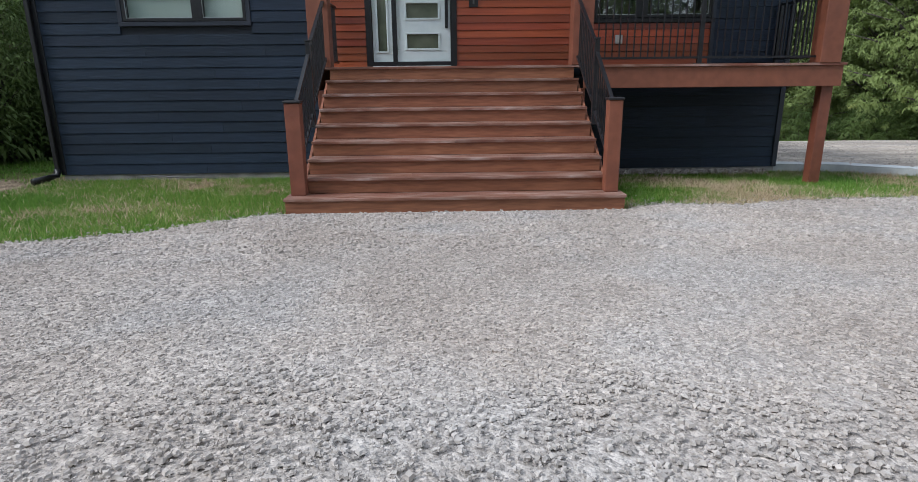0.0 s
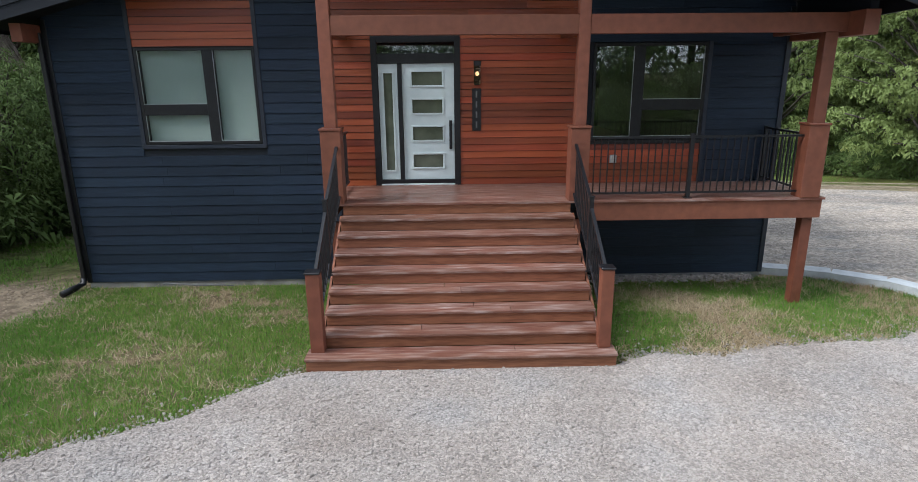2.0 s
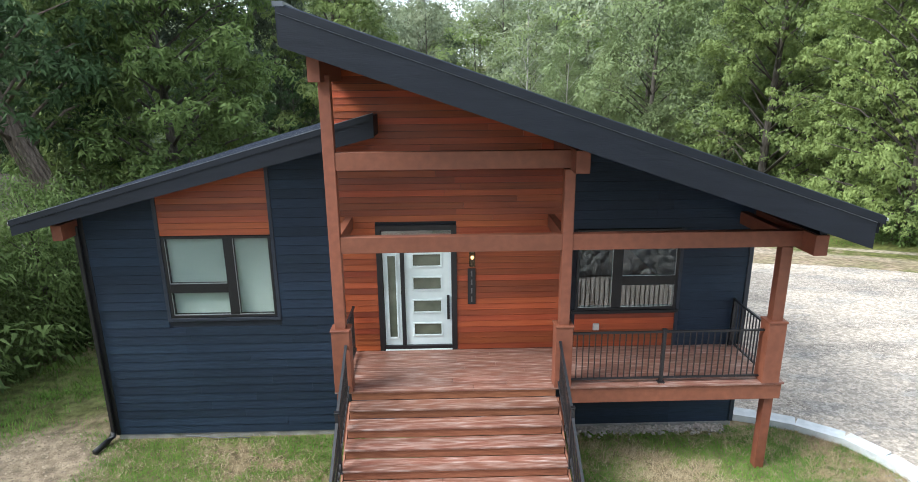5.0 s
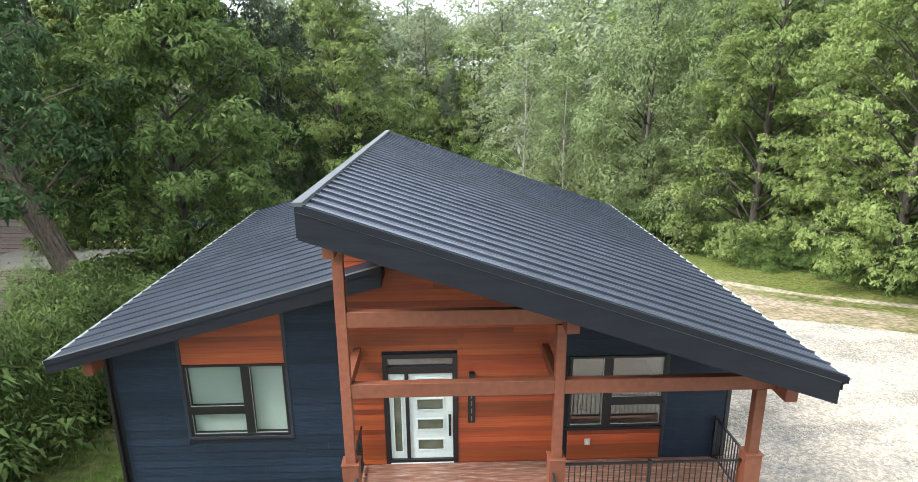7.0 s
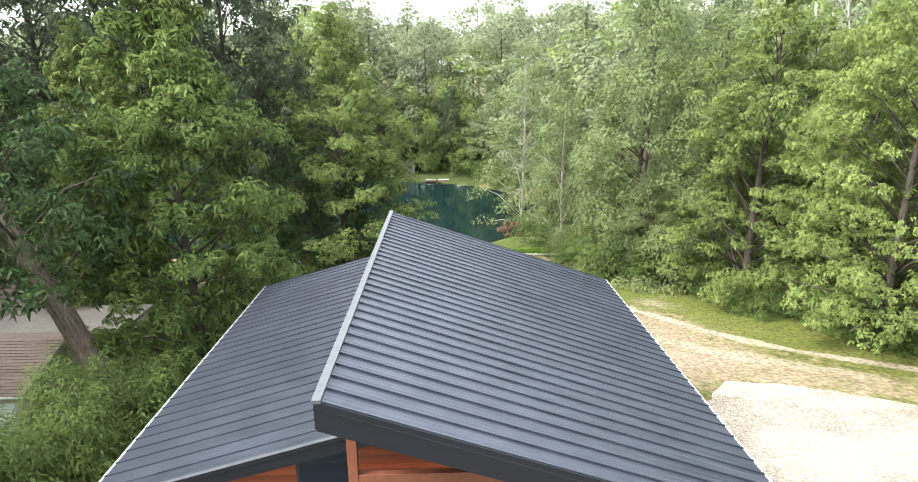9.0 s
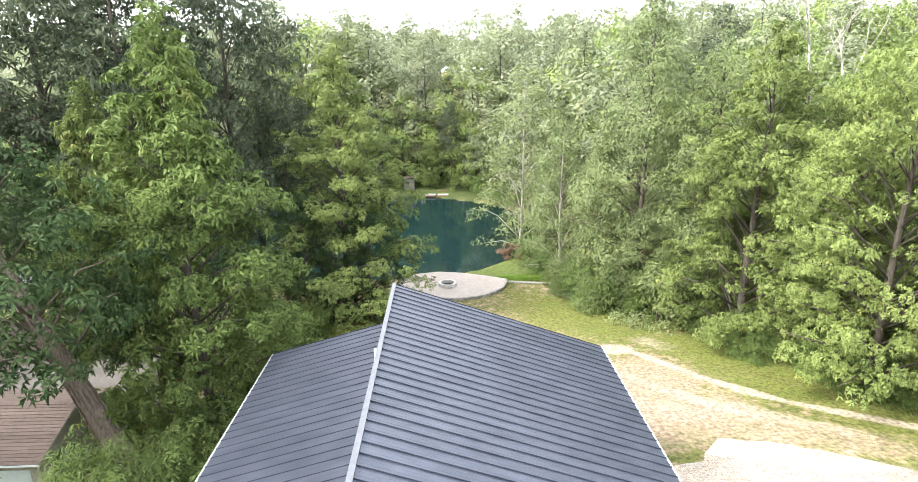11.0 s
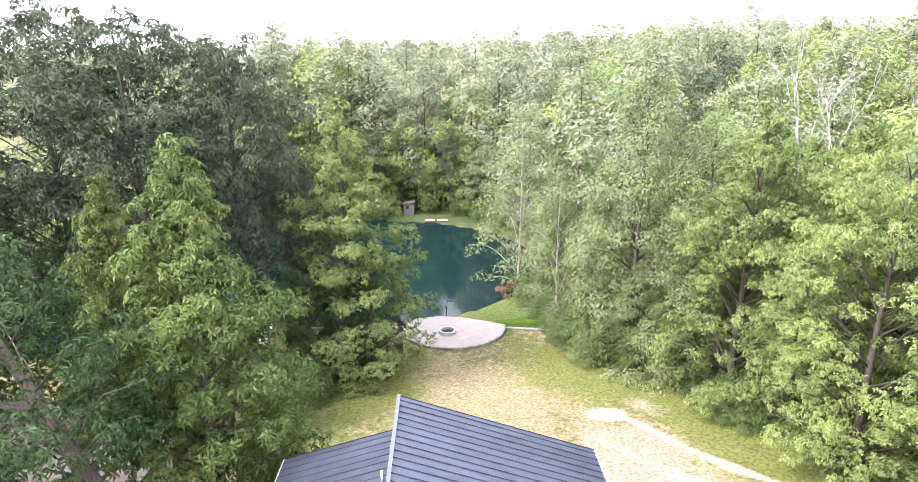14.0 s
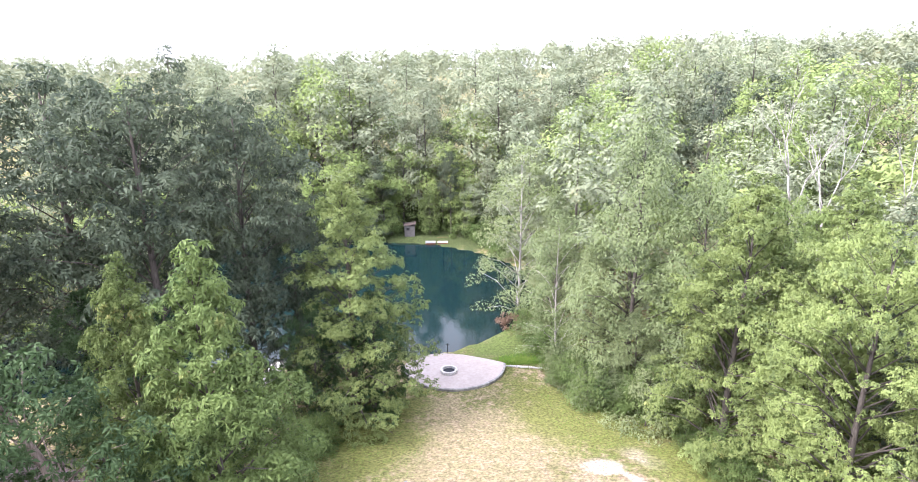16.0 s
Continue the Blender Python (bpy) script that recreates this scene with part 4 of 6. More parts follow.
part("beam", box(-1.68, 2.00, CY0 + 0.01, CY1 - 0.01, 5.62, 5.90, 0.006), TIMBER, porch)
part("beam", box(2.06, 6.0, CY0 + 0.01, CY1 - 0.01, 4.28, 4.55, 0.006), TIMBER, porch)
part("tie_beam", box(-1.84, -1.70, CY1, WALL_Y - 0.02, 4.30, 4.53, 0.006), TIMBER, porch)
part("tie_beam", box(1.91, 2.04, CY1, WALL_Y - 0.02, 4.30, 4.53, 0.006), TIMBER, porch)
part("tie_beam", box(5.53, 5.67, CY1, WALL_Y - 0.02, 4.30, 4.53, 0.006), TIMBER, porch)
for x0, x1, z0, z1, y0 in ((-1.93, -1.75, 6.95, 7.31, 8.6), (1.98, 2.20, 5.58, 5.93, 8.6), (5.82, 6.04, 4.22, 4.56, 8.6)):
    part("purlin", box(x0, x1, y0, WALL_Y + 0.02, z0, z1, 0.006), TIMBER, porch)
part("purlin", box(-6.88, -6.70, 9.98, WALL_Y + 0.3, 4.29, 4.57, 0.006), TIMBER, house, "timber purlin end under the eave")

# ---- porch deck and steps ----
deck = thing("porch_deck", (2, 9.7, 0), "raised porch deck of worn reddish boards", "deck")
DX0, DX1, DY0 = -1.93, 5.86, 8.89
rnd = random.Random(3)
y = DY0
while y < WALL_Y - 0.06:
    x = DX0
    while x < DX1 - 0.01:
        e2 = min(x + rnd.uniform(2.0, 3.6), DX1)
        e2 = DX1 if DX1 - e2 < 0.6 else e2
        part("deck_board", box(x, e2 - 0.004, y, min(y + 0.138, WALL_Y - 0.035), DECK_Z - 0.035, DECK_Z, 0.003), TREAD, deck)
        x = e2
    y += 0.144
part("rim_board", box(2.02, DX1 - 0.03, DY0 + 0.035, DY0 + 0.075, DECK_Z - 0.33, DECK_Z - 0.036, 0.004), TIMBER, deck)
part("rim_board", box(DX1 - 0.075, DX1 - 0.035, DY0 + 0.075, WALL_Y - 0.035, DECK_Z - 0.33, DECK_Z - 0.036, 0.004), TIMBER, deck)
part("rim_board", box(DX0 + 0.03, DX0 + 0.07, DY0 + 0.035, WALL_Y - 0.035, DECK_Z - 0.33, DECK_Z - 0.036, 0.004), TIMBER, deck)
part("post", box(5.61, 5.78, 9.02, 9.18, -0.1, DECK_Z - 0.33, 0.006), TIMBER, deck)
part("post", box(-1.86, -1.70, 8.99, 9.16, -0.1, DECK_Z - 0.33, 0.006), TIMBER, deck)
part("post", box(1.90, 2.06, 8.99, 9.16, -0.1, DECK_Z - 0.33, 0.006), TIMBER, deck)

stairs = thing("front_steps", (0.11, 7.9, 0), "wide stained wooden steps with worn treads, nine risers", "steps")
RISE, RUN, FIRST = 0.181, 0.289, 0.385
SX0, SX1 = -1.66, 1.88
for i in range(9):
    nose = 6.58 + i * RUN
    top = FIRST + i * RISE
    x0, x1 = (-1.83, 2.04) if i == 0 else (SX0, SX1)
    part("riser", box(x0 + 0.01, x1 - 0.01, nose + 0.03, nose + 0.055, 0.05 if i == 0 else top - RISE, top - 0.036, 0.003), RISER, stairs)
    if i < 8:
        for k in range(2):
            y0 = nose + k * 0.157
            cut = x0 + rnd.uniform(0.3, 0.7) * (x1 - x0) if rnd.random() < 0.5 else x1
            for a2, b2 in ((x0, cut - 0.002), (cut + 0.002, x1)):
                if b2 - a2 > 0.05:
                    part("tread_board", box(a2, b2, y0, y0 + 0.152, top - 0.035, top, 0.004), TREAD, stairs)
    if i == 0:
        part("skirt", box(x0 + 0.01, x0 + 0.035, nose + 0.057, nose + 0.31, 0.02, top - 0.036), RISER, stairs)
        part("skirt", box(x1 - 0.035, x1 - 0.01, nose + 0.057, nose + 0.31, 0.02, top - 0.036), RISER, stairs)
for x in (SX0 - 0.035, SX1 + 0.005):
    bm = hexa(bmesh.new(), [(x, 6.93, -0.05), (x + 0.03, 6.93, -0.05), (x + 0.03, 8.87, -0.05), (x, 8.87, -0.05), (x, 6.93, 0.44), (x + 0.03, 6.93, 0.44), (x + 0.03, 8.87, 1.65), (x, 8.87, 1.65)])
    part("stringer", bm, RISER, stairs)

# ---- railings ----


def rail_panel(parent, p, q, height, gap=0.105, low=0.09):
    """Top and bottom rails with square balusters between two points at foot level."""
    p, q = Vector(p), Vector(q)
    up = Vector((0, 0, height))
    part("top_rail", bar(p + up, q + up, 0.042, 0.032), BLACK, parent)
    part("bottom_rail", bar(p + Vector((0, 0, low)), q + Vector((0, 0, low)), 0.034, 0.03), BLACK, parent)
    n = max(2, int(round((q - p).length / gap)))
    for i in range(1, n):
        c = p.lerp(q, i / n)
        part("baluster", bar(c + Vector((0, 0, low)), c + up, 0.017), BLACK, parent)


def stair_panel(parent, x, ya, yb, za, zb, la, lb):
    """A sloping railing panel: top rail from za to zb, bottom rail from la to lb."""
    part("top_rail", bar((x, ya, za), (x, yb, zb), 0.042, 0.032), BLACK, parent)
    part("bottom_rail", bar((x, ya, la), (x, yb, lb), 0.034, 0.03), BLACK, parent)
    n = int(round((yb - ya) / 0.098))
    for i in range(1, n):
        f = i / n
        y = ya + (yb - ya) * f
        part("baluster", bar((x, y, la + (lb - la) * f), (x, y, za + (zb - za) * f), 0.017), BLACK, parent)


for xp, nx0, nx1 in ((-1.685, -1.78, -1.61), (1.905, 1.83, 1.985)):
    rail = thing("stair_railing", (xp, 7.7, FIRST), "black metal stair railing with a timber newel post", "railing", "stair railings")
    newel = part("newel_post", box(nx0, nx1, 6.75, 6.90, FIRST, 1.42, 0.006), TIMBER, rail, "stained timber newel post")
    part("cap", box(nx0 - 0.012, nx1 + 0.012, 6.738, 6.912, 1.42, 1.45, 0.008), BLACK, newel, "black metal post cap")
    ym = 7.76
    stair_panel(rail, xp, 6.90, ym - 0.03, 1.40, 1.96, 0.72, 1.24)
    stair_panel(rail, xp, ym + 0.03, 8.88, 2.06, 2.70, 1.32, 1.95)
    part("middle_post", box(xp - 0.03, xp + 0.03, ym - 0.03, ym + 0.03, 1.09, 2.12, 0.004), BLACK, rail)
    part("post_cap", box(xp - 0.038, xp + 0.038, ym - 0.038, ym + 0.038, 2.12, 2.14, 0.004), BLACK, rail)
    part("bracket", box(xp - 0.045, xp + 0.045, ym - 0.05, ym + 0.05, 1.075, 1.09, 0.002), BLACK, rail)
rail = thing("porch_railing", (3.8, 9.03, DECK_Z), "black metal porch railing with square balusters", "railing", "porch railings")
rail_panel(rail, (2.12, 9.01, DECK_Z), (3.69, 9.01, DECK_Z), 0.95)
rail_panel(rail, (3.75, 9.01, DECK_Z), (5.44, 9.01, DECK_Z), 0.95)
part("middle_post", box(3.69, 3.75, 8.98, 9.04, DECK_Z, DECK_Z + 0.98, 0.004), BLACK, rail)
part("post_cap", box(3.682, 3.758, 8.972, 9.048, DECK_Z + 0.98, DECK_Z + 1.0, 0.004), BLACK, rail)
part("base_plate", box(3.66, 3.78, 8.95, 9.07, DECK_Z, DECK_Z + 0.012), BLACK, rail)
rail = thing("porch_railing", (5.6, 9.8, DECK_Z), "short black metal railing along the porch end", "railing", "porch railings")
rail_panel(rail, (5.60, 9.15, DECK_Z), (5.60, 10.40, DECK_Z), 0.95)
part("wall_post", box(5.575, 5.625, 10.38, 10.44, DECK_Z, DECK_Z + 0.98, 0.004), BLACK, rail)
rail = thing("porch_railing", (-1.77, 9.8, DECK_Z), "short black metal railing beside the entrance", "railing", "porch railings")
rail_panel(rail, (-1.77, 9.15, DECK_Z), (-1.77, 10.40, DECK_Z), 0.95)

# ---- wall fittings ----
lamp = thing("wall_lamp", (0.5, WALL_Y, 3.74), "black wall lantern with a lit bulb in clear glass", "lamp")
part("back_plate", box(0.455, 0.545, WALL_Y - 0.035, WALL_Y - 0.02, 3.55, 3.95, 0.003), BLACK, lamp)
part("hood", box(0.44, 0.56, WALL_Y - 0.15, WALL_Y - 0.035, 3.87, 3.95, 0.005), BLACK, lamp)
bm = bmesh.new()
bmesh.ops.create_cone(bm, cap_ends=True, segments=16, radius1=0.058, radius2=0.058, depth=0.30, matrix=Matrix.Translation((0.5, WALL_Y - 0.093, 3.72)))
shade = part("shade", bm, glass("clear_shade", (0.92, 0.72, 0.52)), lamp, "amber-tinted glass cylinder")
shade.visible_shadow = False
GLOW = bpy.data.materials.new("lit_bulb")
GLOW.use_nodes = True
GLOW.node_tree.nodes["Principled BSDF"].inputs["Emission Color"].default_value = (1.0, 0.62, 0.25, 1)
GLOW.node_tree.nodes["Principled BSDF"].inputs["Emission Strength"].default_value = 1.2
bm = bmesh.new()
bmesh.ops.create_uvsphere(bm, u_segments=10, v_segments=8, radius=0.021, matrix=Matrix.Translation((0.5, WALL_Y - 0.093, 3.74)) @ Matrix.Diagonal((1, 1, 1.8, 1)))
part("bulb", bm, GLOW, lamp, "glowing warm bulb", True)

sign = thing("number_plaque", (0.49, WALL_Y, 3.14), "narrow black plaque with pale raised bars", "sign")
part("plate", box(0.415, 0.565, WALL_Y - 0.035, WALL_Y - 0.02, 2.78, 3.50, 0.003), BLACK, sign)
for k in range(4):
    z = 3.40 - k * 0.172
    part("bar", box(0.476, 0.504, WALL_Y - 0.042, WALL_Y - 0.035, z - 0.055, z + 0.055, 0.002), DIM_BAR, sign, "pale raised bar")
outlet = thing("outlet_box", (2.92, WALL_Y, 2.26), "grey weatherproof outlet box on cedar boards", "outlet")
part("cover", box(2.86, 2.98, WALL_Y - 0.06, WALL_Y - 0.02, 2.19, 2.33, 0.006), DRIP, outlet)
part("flap", box(2.885, 2.955, WALL_Y - 0.072, WALL_Y - 0.06, 2.205, 2.315, 0.004), CONCRETE, outlet)

spout = thing("downspout", (LEFT_X - 0.03, WALL_Y - 0.06, 0), "black metal downspout ending in a ground pipe", "downspout")
part("pipe", box(LEFT_X - 0.065, LEFT_X + 0.005, WALL_Y - 0.115, WALL_Y - 0.04, 0.16, 4.45, 0.008), BLACK, spout)
part("elbow", tube([(LEFT_X - 0.03, WALL_Y - 0.08, 0.2), (LEFT_X - 0.06, WALL_Y - 0.10, 0.1), (LEFT_X - 0.10, WALL_Y - 0.24, 0.07), (LEFT_X - 0.16, WALL_Y - 0.56, 0.06)], [0.055, 0.06, 0.06, 0.06], 10), BLACK, spout, "ribbed drain pipe", True)
bm = tube([(-5.3, WALL_Y - 0.06, 0.05), (-5.0, WALL_Y - 0.09, 0.06), (-4.6, WALL_Y - 0.14, 0.04), (-4.3, WALL_Y - 0.09, 0.03), (-4.0, WALL_Y - 0.12, 0.02)], [0.014] * 5, 6)
hose = thing("cable", (-4.7, WALL_Y - 0.1, 0), "grey cable lying along the foundation", "cable")
part("sheath", bm, DIM_BAR, hose, "", True)
flue = thing("vent_pipe", (-2.62, 19.6, lo_z(-2.62, 19.6)), "short white vent pipe on the metal roof", "vent")
bm = bmesh.new()
bmesh.ops.create_cone(bm, cap_ends=True, segments=14, radius1=0.055, radius2=0.055, depth=0.5, matrix=Matrix.Translation((-2.62, 19.6, lo_z(-2.62, 19.6) + 0.2)))
part("pipe", bm, WHITE, flue, "", True)

# ---- kerb of concrete blocks beside the porch ----
kerb_pts = [(5.67, 10.97), (6.50, 10.63), (7.13, 10.30), (7.80, 9.75), (8.14, 9.08), (8.32, 8.30)]
kerb = thing("block_kerb", (7, 10.3, 0), "low kerb of pale concrete blocks between grass and gravel", "kerb")
rnd = random.Random(8)
for p, q in zip(kerb_pts, kerb_pts[1:]):
    p, q = (Vector((*c, float(ground_z(np.array(c[0]), np.array(c[1]))))) for c in (p, q))
    n = max(1, round((q - p).length / 0.62))
    for i in range(n):
        a2, b2 = p.lerp(q, i / n), p.lerp(q, (i + 0.972) / n)
        h = 0.09 + rnd.uniform(-0.006, 0.006)
        part("block", bar(a2 + Vector((0, 0, h - 0.02)), b2 + Vector((0, 0, h - 0.02)), 0.32, 0.17), KERB, kerb)


# ---- trees ----


def leaf_mesh(name, v, faces, corners, mat):
    me = bpy.data.meshes.new(name)
    me.vertices.add(len(v))
    me.vertices.foreach_set("co", v.astype(np.float32).ravel())
    me.loops.add(len(faces))
    me.loops.foreach_set("vertex_index", faces.astype(np.int32))
    me.polygons.add(len(faces) // corners)
    me.polygons.foreach_set("loop_start", np.arange(0, len(faces), corners, dtype=np.int32))
    me.update()
    me.validate()
    me.materials.append(mat)
    return me


def leaf_cloud(name, at, nrm, hang, size, mat, rng, slim=1.0):
    """Small pointed leaves, each about its own spot, facing along nrm, its tip towards hang."""
    n = len(at)
    nrm = nrm + rng.normal(0, 0.34 if slim < 1 else 0.44, (n, 3))
    nrm /= np.linalg.norm(nrm, axis=1)[:, None] + 1e-9
    t = rng.normal(0, 0.7, (n, 3)) + hang
    t -= nrm * np.sum(t * nrm, 1)[:, None]
    t /= np.linalg.norm(t, axis=1)[:, None] + 1e-9
    s = np.cross(nrm, t)
    L = size * rng.uniform(0.7, 1.45, n)[:, None]
    W = L * slim * rng.uniform(0.5, 0.8, n)[:, None]
    v = np.stack([at - t * L * 0.4 + s * W * 0.5, at - t * L * 0.4 - s * W * 0.5, at + t * L * 0.7 - nrm * L * 0.12], 1)
    return leaf_mesh(name, v.reshape(-1, 3), np.arange(3 * n), 3, mat)


def rosettes(name, at, nrm, size, mat, rng, slim=0.4, petals=6, sag=0.6):
    """Sprays of leaves: several pointed leaves spread from one stalk and hang a little at their tips."""
    n = len(at)
    ax = nrm / (np.linalg.norm(nrm, axis=1)[:, None] + 1e-9) + rng.normal(0, 0.28, (n, 3))
    ax /= np.linalg.norm(ax, axis=1)[:, None] + 1e-9
    side = np.cross(ax, rng.normal(0, 1, (n, 3)))
    side /= np.linalg.norm(side, axis=1)[:, None] + 1e-9
    other = np.cross(ax, side)
    R = size * rng.uniform(0.65, 1.3, n)
    verts = [at]
    for k in range(petals):
        a = math.tau * k / petals + rng.normal(0, 0.2, n)
        d = side * np.cos(a)[:, None] + other * np.sin(a)[:, None]
        w = np.cross(ax, d)
        L = (R * rng.uniform(0.75, 1.2, n) * (1.0 if k % 3 else 0.72))[:, None]
        drop = sag * rng.uniform(0.4, 1.5, n)[:, None] * (1.0 if k % 3 else 0.3)
        mid = at + d * L * 0.55 - ax * L * drop * 0.22
        tip = at + d * L - ax * L * drop * 0.8 - np.array((0, 0, 0.18)) * L
        verts += [mid + w * L * slim * (0.8 if k % 2 else -0.8), tip]
    v = np.stack(verts, 1)
    one = np.array([(0, 1 + 2 * k, 2 + 2 * k) for k in range(petals)]).ravel()
    f = one[None] + (1 + 2 * petals) * np.arange(n)[:, None]
    return leaf_mesh(name, v.reshape(-1, 3), f.ravel(), 3, mat)


def outline(shape, h):
    """The crown's radius, as a share of its greatest, at a share h of its height."""
    if shape == "cone":
        return max(0.05, (1 - h) ** 0.62) * (0.8 + 0.2 * min(1, h * 6))
    if shape == "column":
        return math.sin(math.pi * min(1, 0.2 + 0.8 * h)) ** 0.6 * (1 - 0.2 * h)
    if shape == "shrub":
        return math.sqrt(max(0.02, 1 - h * h * 0.96))
    return math.sqrt(max(0.03, 1 - (1.72 * h - 0.70) ** 2))


def grow(name, height, radius, shape, mat, seed, tufts=120, per=110, leaf=0.28, clear=0.06, trunk=0.2, lean=(0, 0), bark=None, label="", category="tree", tuft=1.2, droop=0.5, limbs=30, flat=0.65, rough=0.38, slim=1.0, petals=0):
    """A tree at the origin: tapered trunk, limbs that reach into the crown, and tufts of leaves, each a shell of
    leaves that face up and out, so that every tuft has a lit top and a shaded underside, with gaps between tufts."""
    rng = np.random.default_rng(seed)
    tree = thing(name, (0, 0, 0), label, category)
    path = []
    for i in range(9):
        h = i / 8
        path.append(Vector((lean[0] * h + 0.15 * math.sin(3 * h + seed), lean[1] * h + 0.12 * math.sin(4 * h + 2 * seed), height * 0.93 * h - 0.3)))
    bm = tube(path, [trunk * (1.25 if i == 0 else 1 - 0.86 * i / 8) for i in range(9)], 9)

    def on_trunk(h):
        f = max(0, min(7.999, h * 8))
        return path[int(f)].lerp(path[int(f) + 1], f - int(f))

    lobes = [(rng.uniform(0, math.tau), rng.uniform(0.05, 0.95), rng.uniform(-rough, rough)) for _ in range(9)]
    at, nrm, hang = [], [], []
    each = max(2, tufts // limbs)
    for i in range(limbs):
        hh = ((i + rng.random()) / limbs) ** 0.92
        az = i * 2.39996 + rng.normal(0, 0.4)
        reach = radius * outline(shape, hh) * rng.uniform(0.78, 1.15)
        for la, lh, lk in lobes:
            reach *= 1 + lk * math.exp(-((hh - lh) / 0.14) ** 2) * max(0, math.cos(az - la))
        z = height * (clear + (1 - clear) * hh) - 0.2 * tuft
        root = on_trunk(max(0.03, (z - reach * 0.5) / height))
        mid = on_trunk(z / height)
        tip = Vector((mid.x + math.cos(az) * reach, mid.y + math.sin(az) * reach, z - droop * 0.12 * reach))
        knee = root.lerp(tip, 0.55) + Vector((0, 0, 0.12 * reach))
        w = max(0.02, min(trunk, 0.22) * 0.4 * (1 - 0.7 * hh))
        tube([root, knee, tip], [w, w * 0.62, w * 0.15], 5, bm)
        side = Vector((-math.sin(az), math.cos(az), 0))
        d = np.array((math.cos(az) * 0.65, math.sin(az) * 0.65, 0.5))
        for j in range(each):
            f = 1.0 - (j / each) * 0.75 + rng.normal(0, 0.06)
            base = knee.lerp(tip, f * 2 - 1) if f > 0.5 else root.lerp(knee, max(0, f) * 2)
            size = tuft * rng.uniform(0.6, 1.2) * (0.5 + 0.5 * min(1, reach / (0.55 * radius)))
            away = rng.uniform(-0.5, 0.5) * reach * 0.85 * (1.1 - 0.7 * abs(f - 0.6))
            c = np.array(base + side * away) + np.array((0, 0, rng.normal(0, 0.22) * tuft - 0.12 * abs(away)))
            m = int(per * (size / tuft) ** 1.7)
            u = rng.normal(0, 1, (m * 2, 3))
            u /= np.linalg.norm(u, axis=1)[:, None]
            u = u[(u @ d + 0.3 * u[:, 2]) > -0.35][:m]
            bump = 1 + 0.25 * np.sin(u[:, :1] * 7 + i) * np.sin(u[:, 1:2] * 6 + 2 * j)
            p = c + u * size * (rng.uniform(0.3, 1.05, len(u)) ** 0.5)[:, None] * bump * np.array((1, 1, flat))
            p[:, 2] -= droop * 0.22 * (u[:, 0] ** 2 + u[:, 1] ** 2) * size
            at.append(p)
            nrm.append(u * 0.7 + np.array((0, 0, 0.55)) + d * 0.3)
            hang.append(u * 0.9 + np.array((0, 0, -droop * 1.6)))
    part("trunk", bm, bark or BARK, tree, "", True)
    at, nrm, hang = np.concatenate(at), np.concatenate(nrm), np.concatenate(hang)
    me = rosettes("crown", at, nrm, leaf, mat, rng, slim, petals) if petals else leaf_cloud("crown", at, nrm, hang, leaf, mat, rng, slim)
    crown = new("crown", me)
    crown.parent = tree
    tree["tall"] = float(height)
    return tree


def plant(ob, x, y, height_to, turn, wide=1.0, label=""):
    """A copy of a grown tree, scaled to a height, standing on the ground."""
    k = height_to / ob["tall"]
    z = float(ground_z(np.array(x), np.array(y)))
    made = copy_thing(ob, pose(x, y, z, 0, 0, turn) @ Matrix.Diagonal((k * wide, k * wide, k, 1)))
    if label:
        tagged(made, label)
    return made


def bare_tree(name, height, spread, seed, label, w=0.16, forks=4):
    """A dead tree: bleached limbs that fork and taper."""
    rnd = random.Random(seed)
    tree = thing(name, (0, 0, 0), label, "tree")
    bm = bmesh.new()

    def branch(p, d, length, w, depth):
        q = p + d * length * 0.5 + Vector((rnd.uniform(-.1, .1), rnd.uniform(-.1, .1), 0)) * length * 0.5
        e2 = q + (d + Vector((rnd.uniform(-.2, .2), rnd.uniform(-.2, .2), 0.15))).normalized() * length * 0.5
        tube([p, q, e2], [w, w * 0.82, w * 0.62], 6, bm)
        if depth:
            for k in range(2):
                a = rnd.uniform(0, math.tau)
                s = Vector((math.cos(a), math.sin(a), rnd.uniform(0.0, 0.5)))
                branch(e2.lerp(q, rnd.uniform(0, 0.25)), (d + s * spread).normalized(), length * rnd.uniform(0.62, 0.85), w * 0.58, depth - 1)

    top = Vector((0.3, 0, height * 0.70))
    tube([(0, 0, -0.3), (0.1, 0.1, height * 0.35), top], [w * 1.9, w * 1.5, w * 1.1], 7, bm)
    for k in range(3):
        a = 2.1 * k + rnd.uniform(-0.3, 0.3)
        branch(top - Vector((0, 0, 0.2)), Vector((math.cos(a) * spread, math.sin(a) * spread * 0.7, 1)).normalized(), height * rnd.uniform(0.10, 0.15), w, forks - 1)
    part("trunk", bm, PALE_BARK, tree, "", True)
    tree["tall"] = float(height)
    return tree


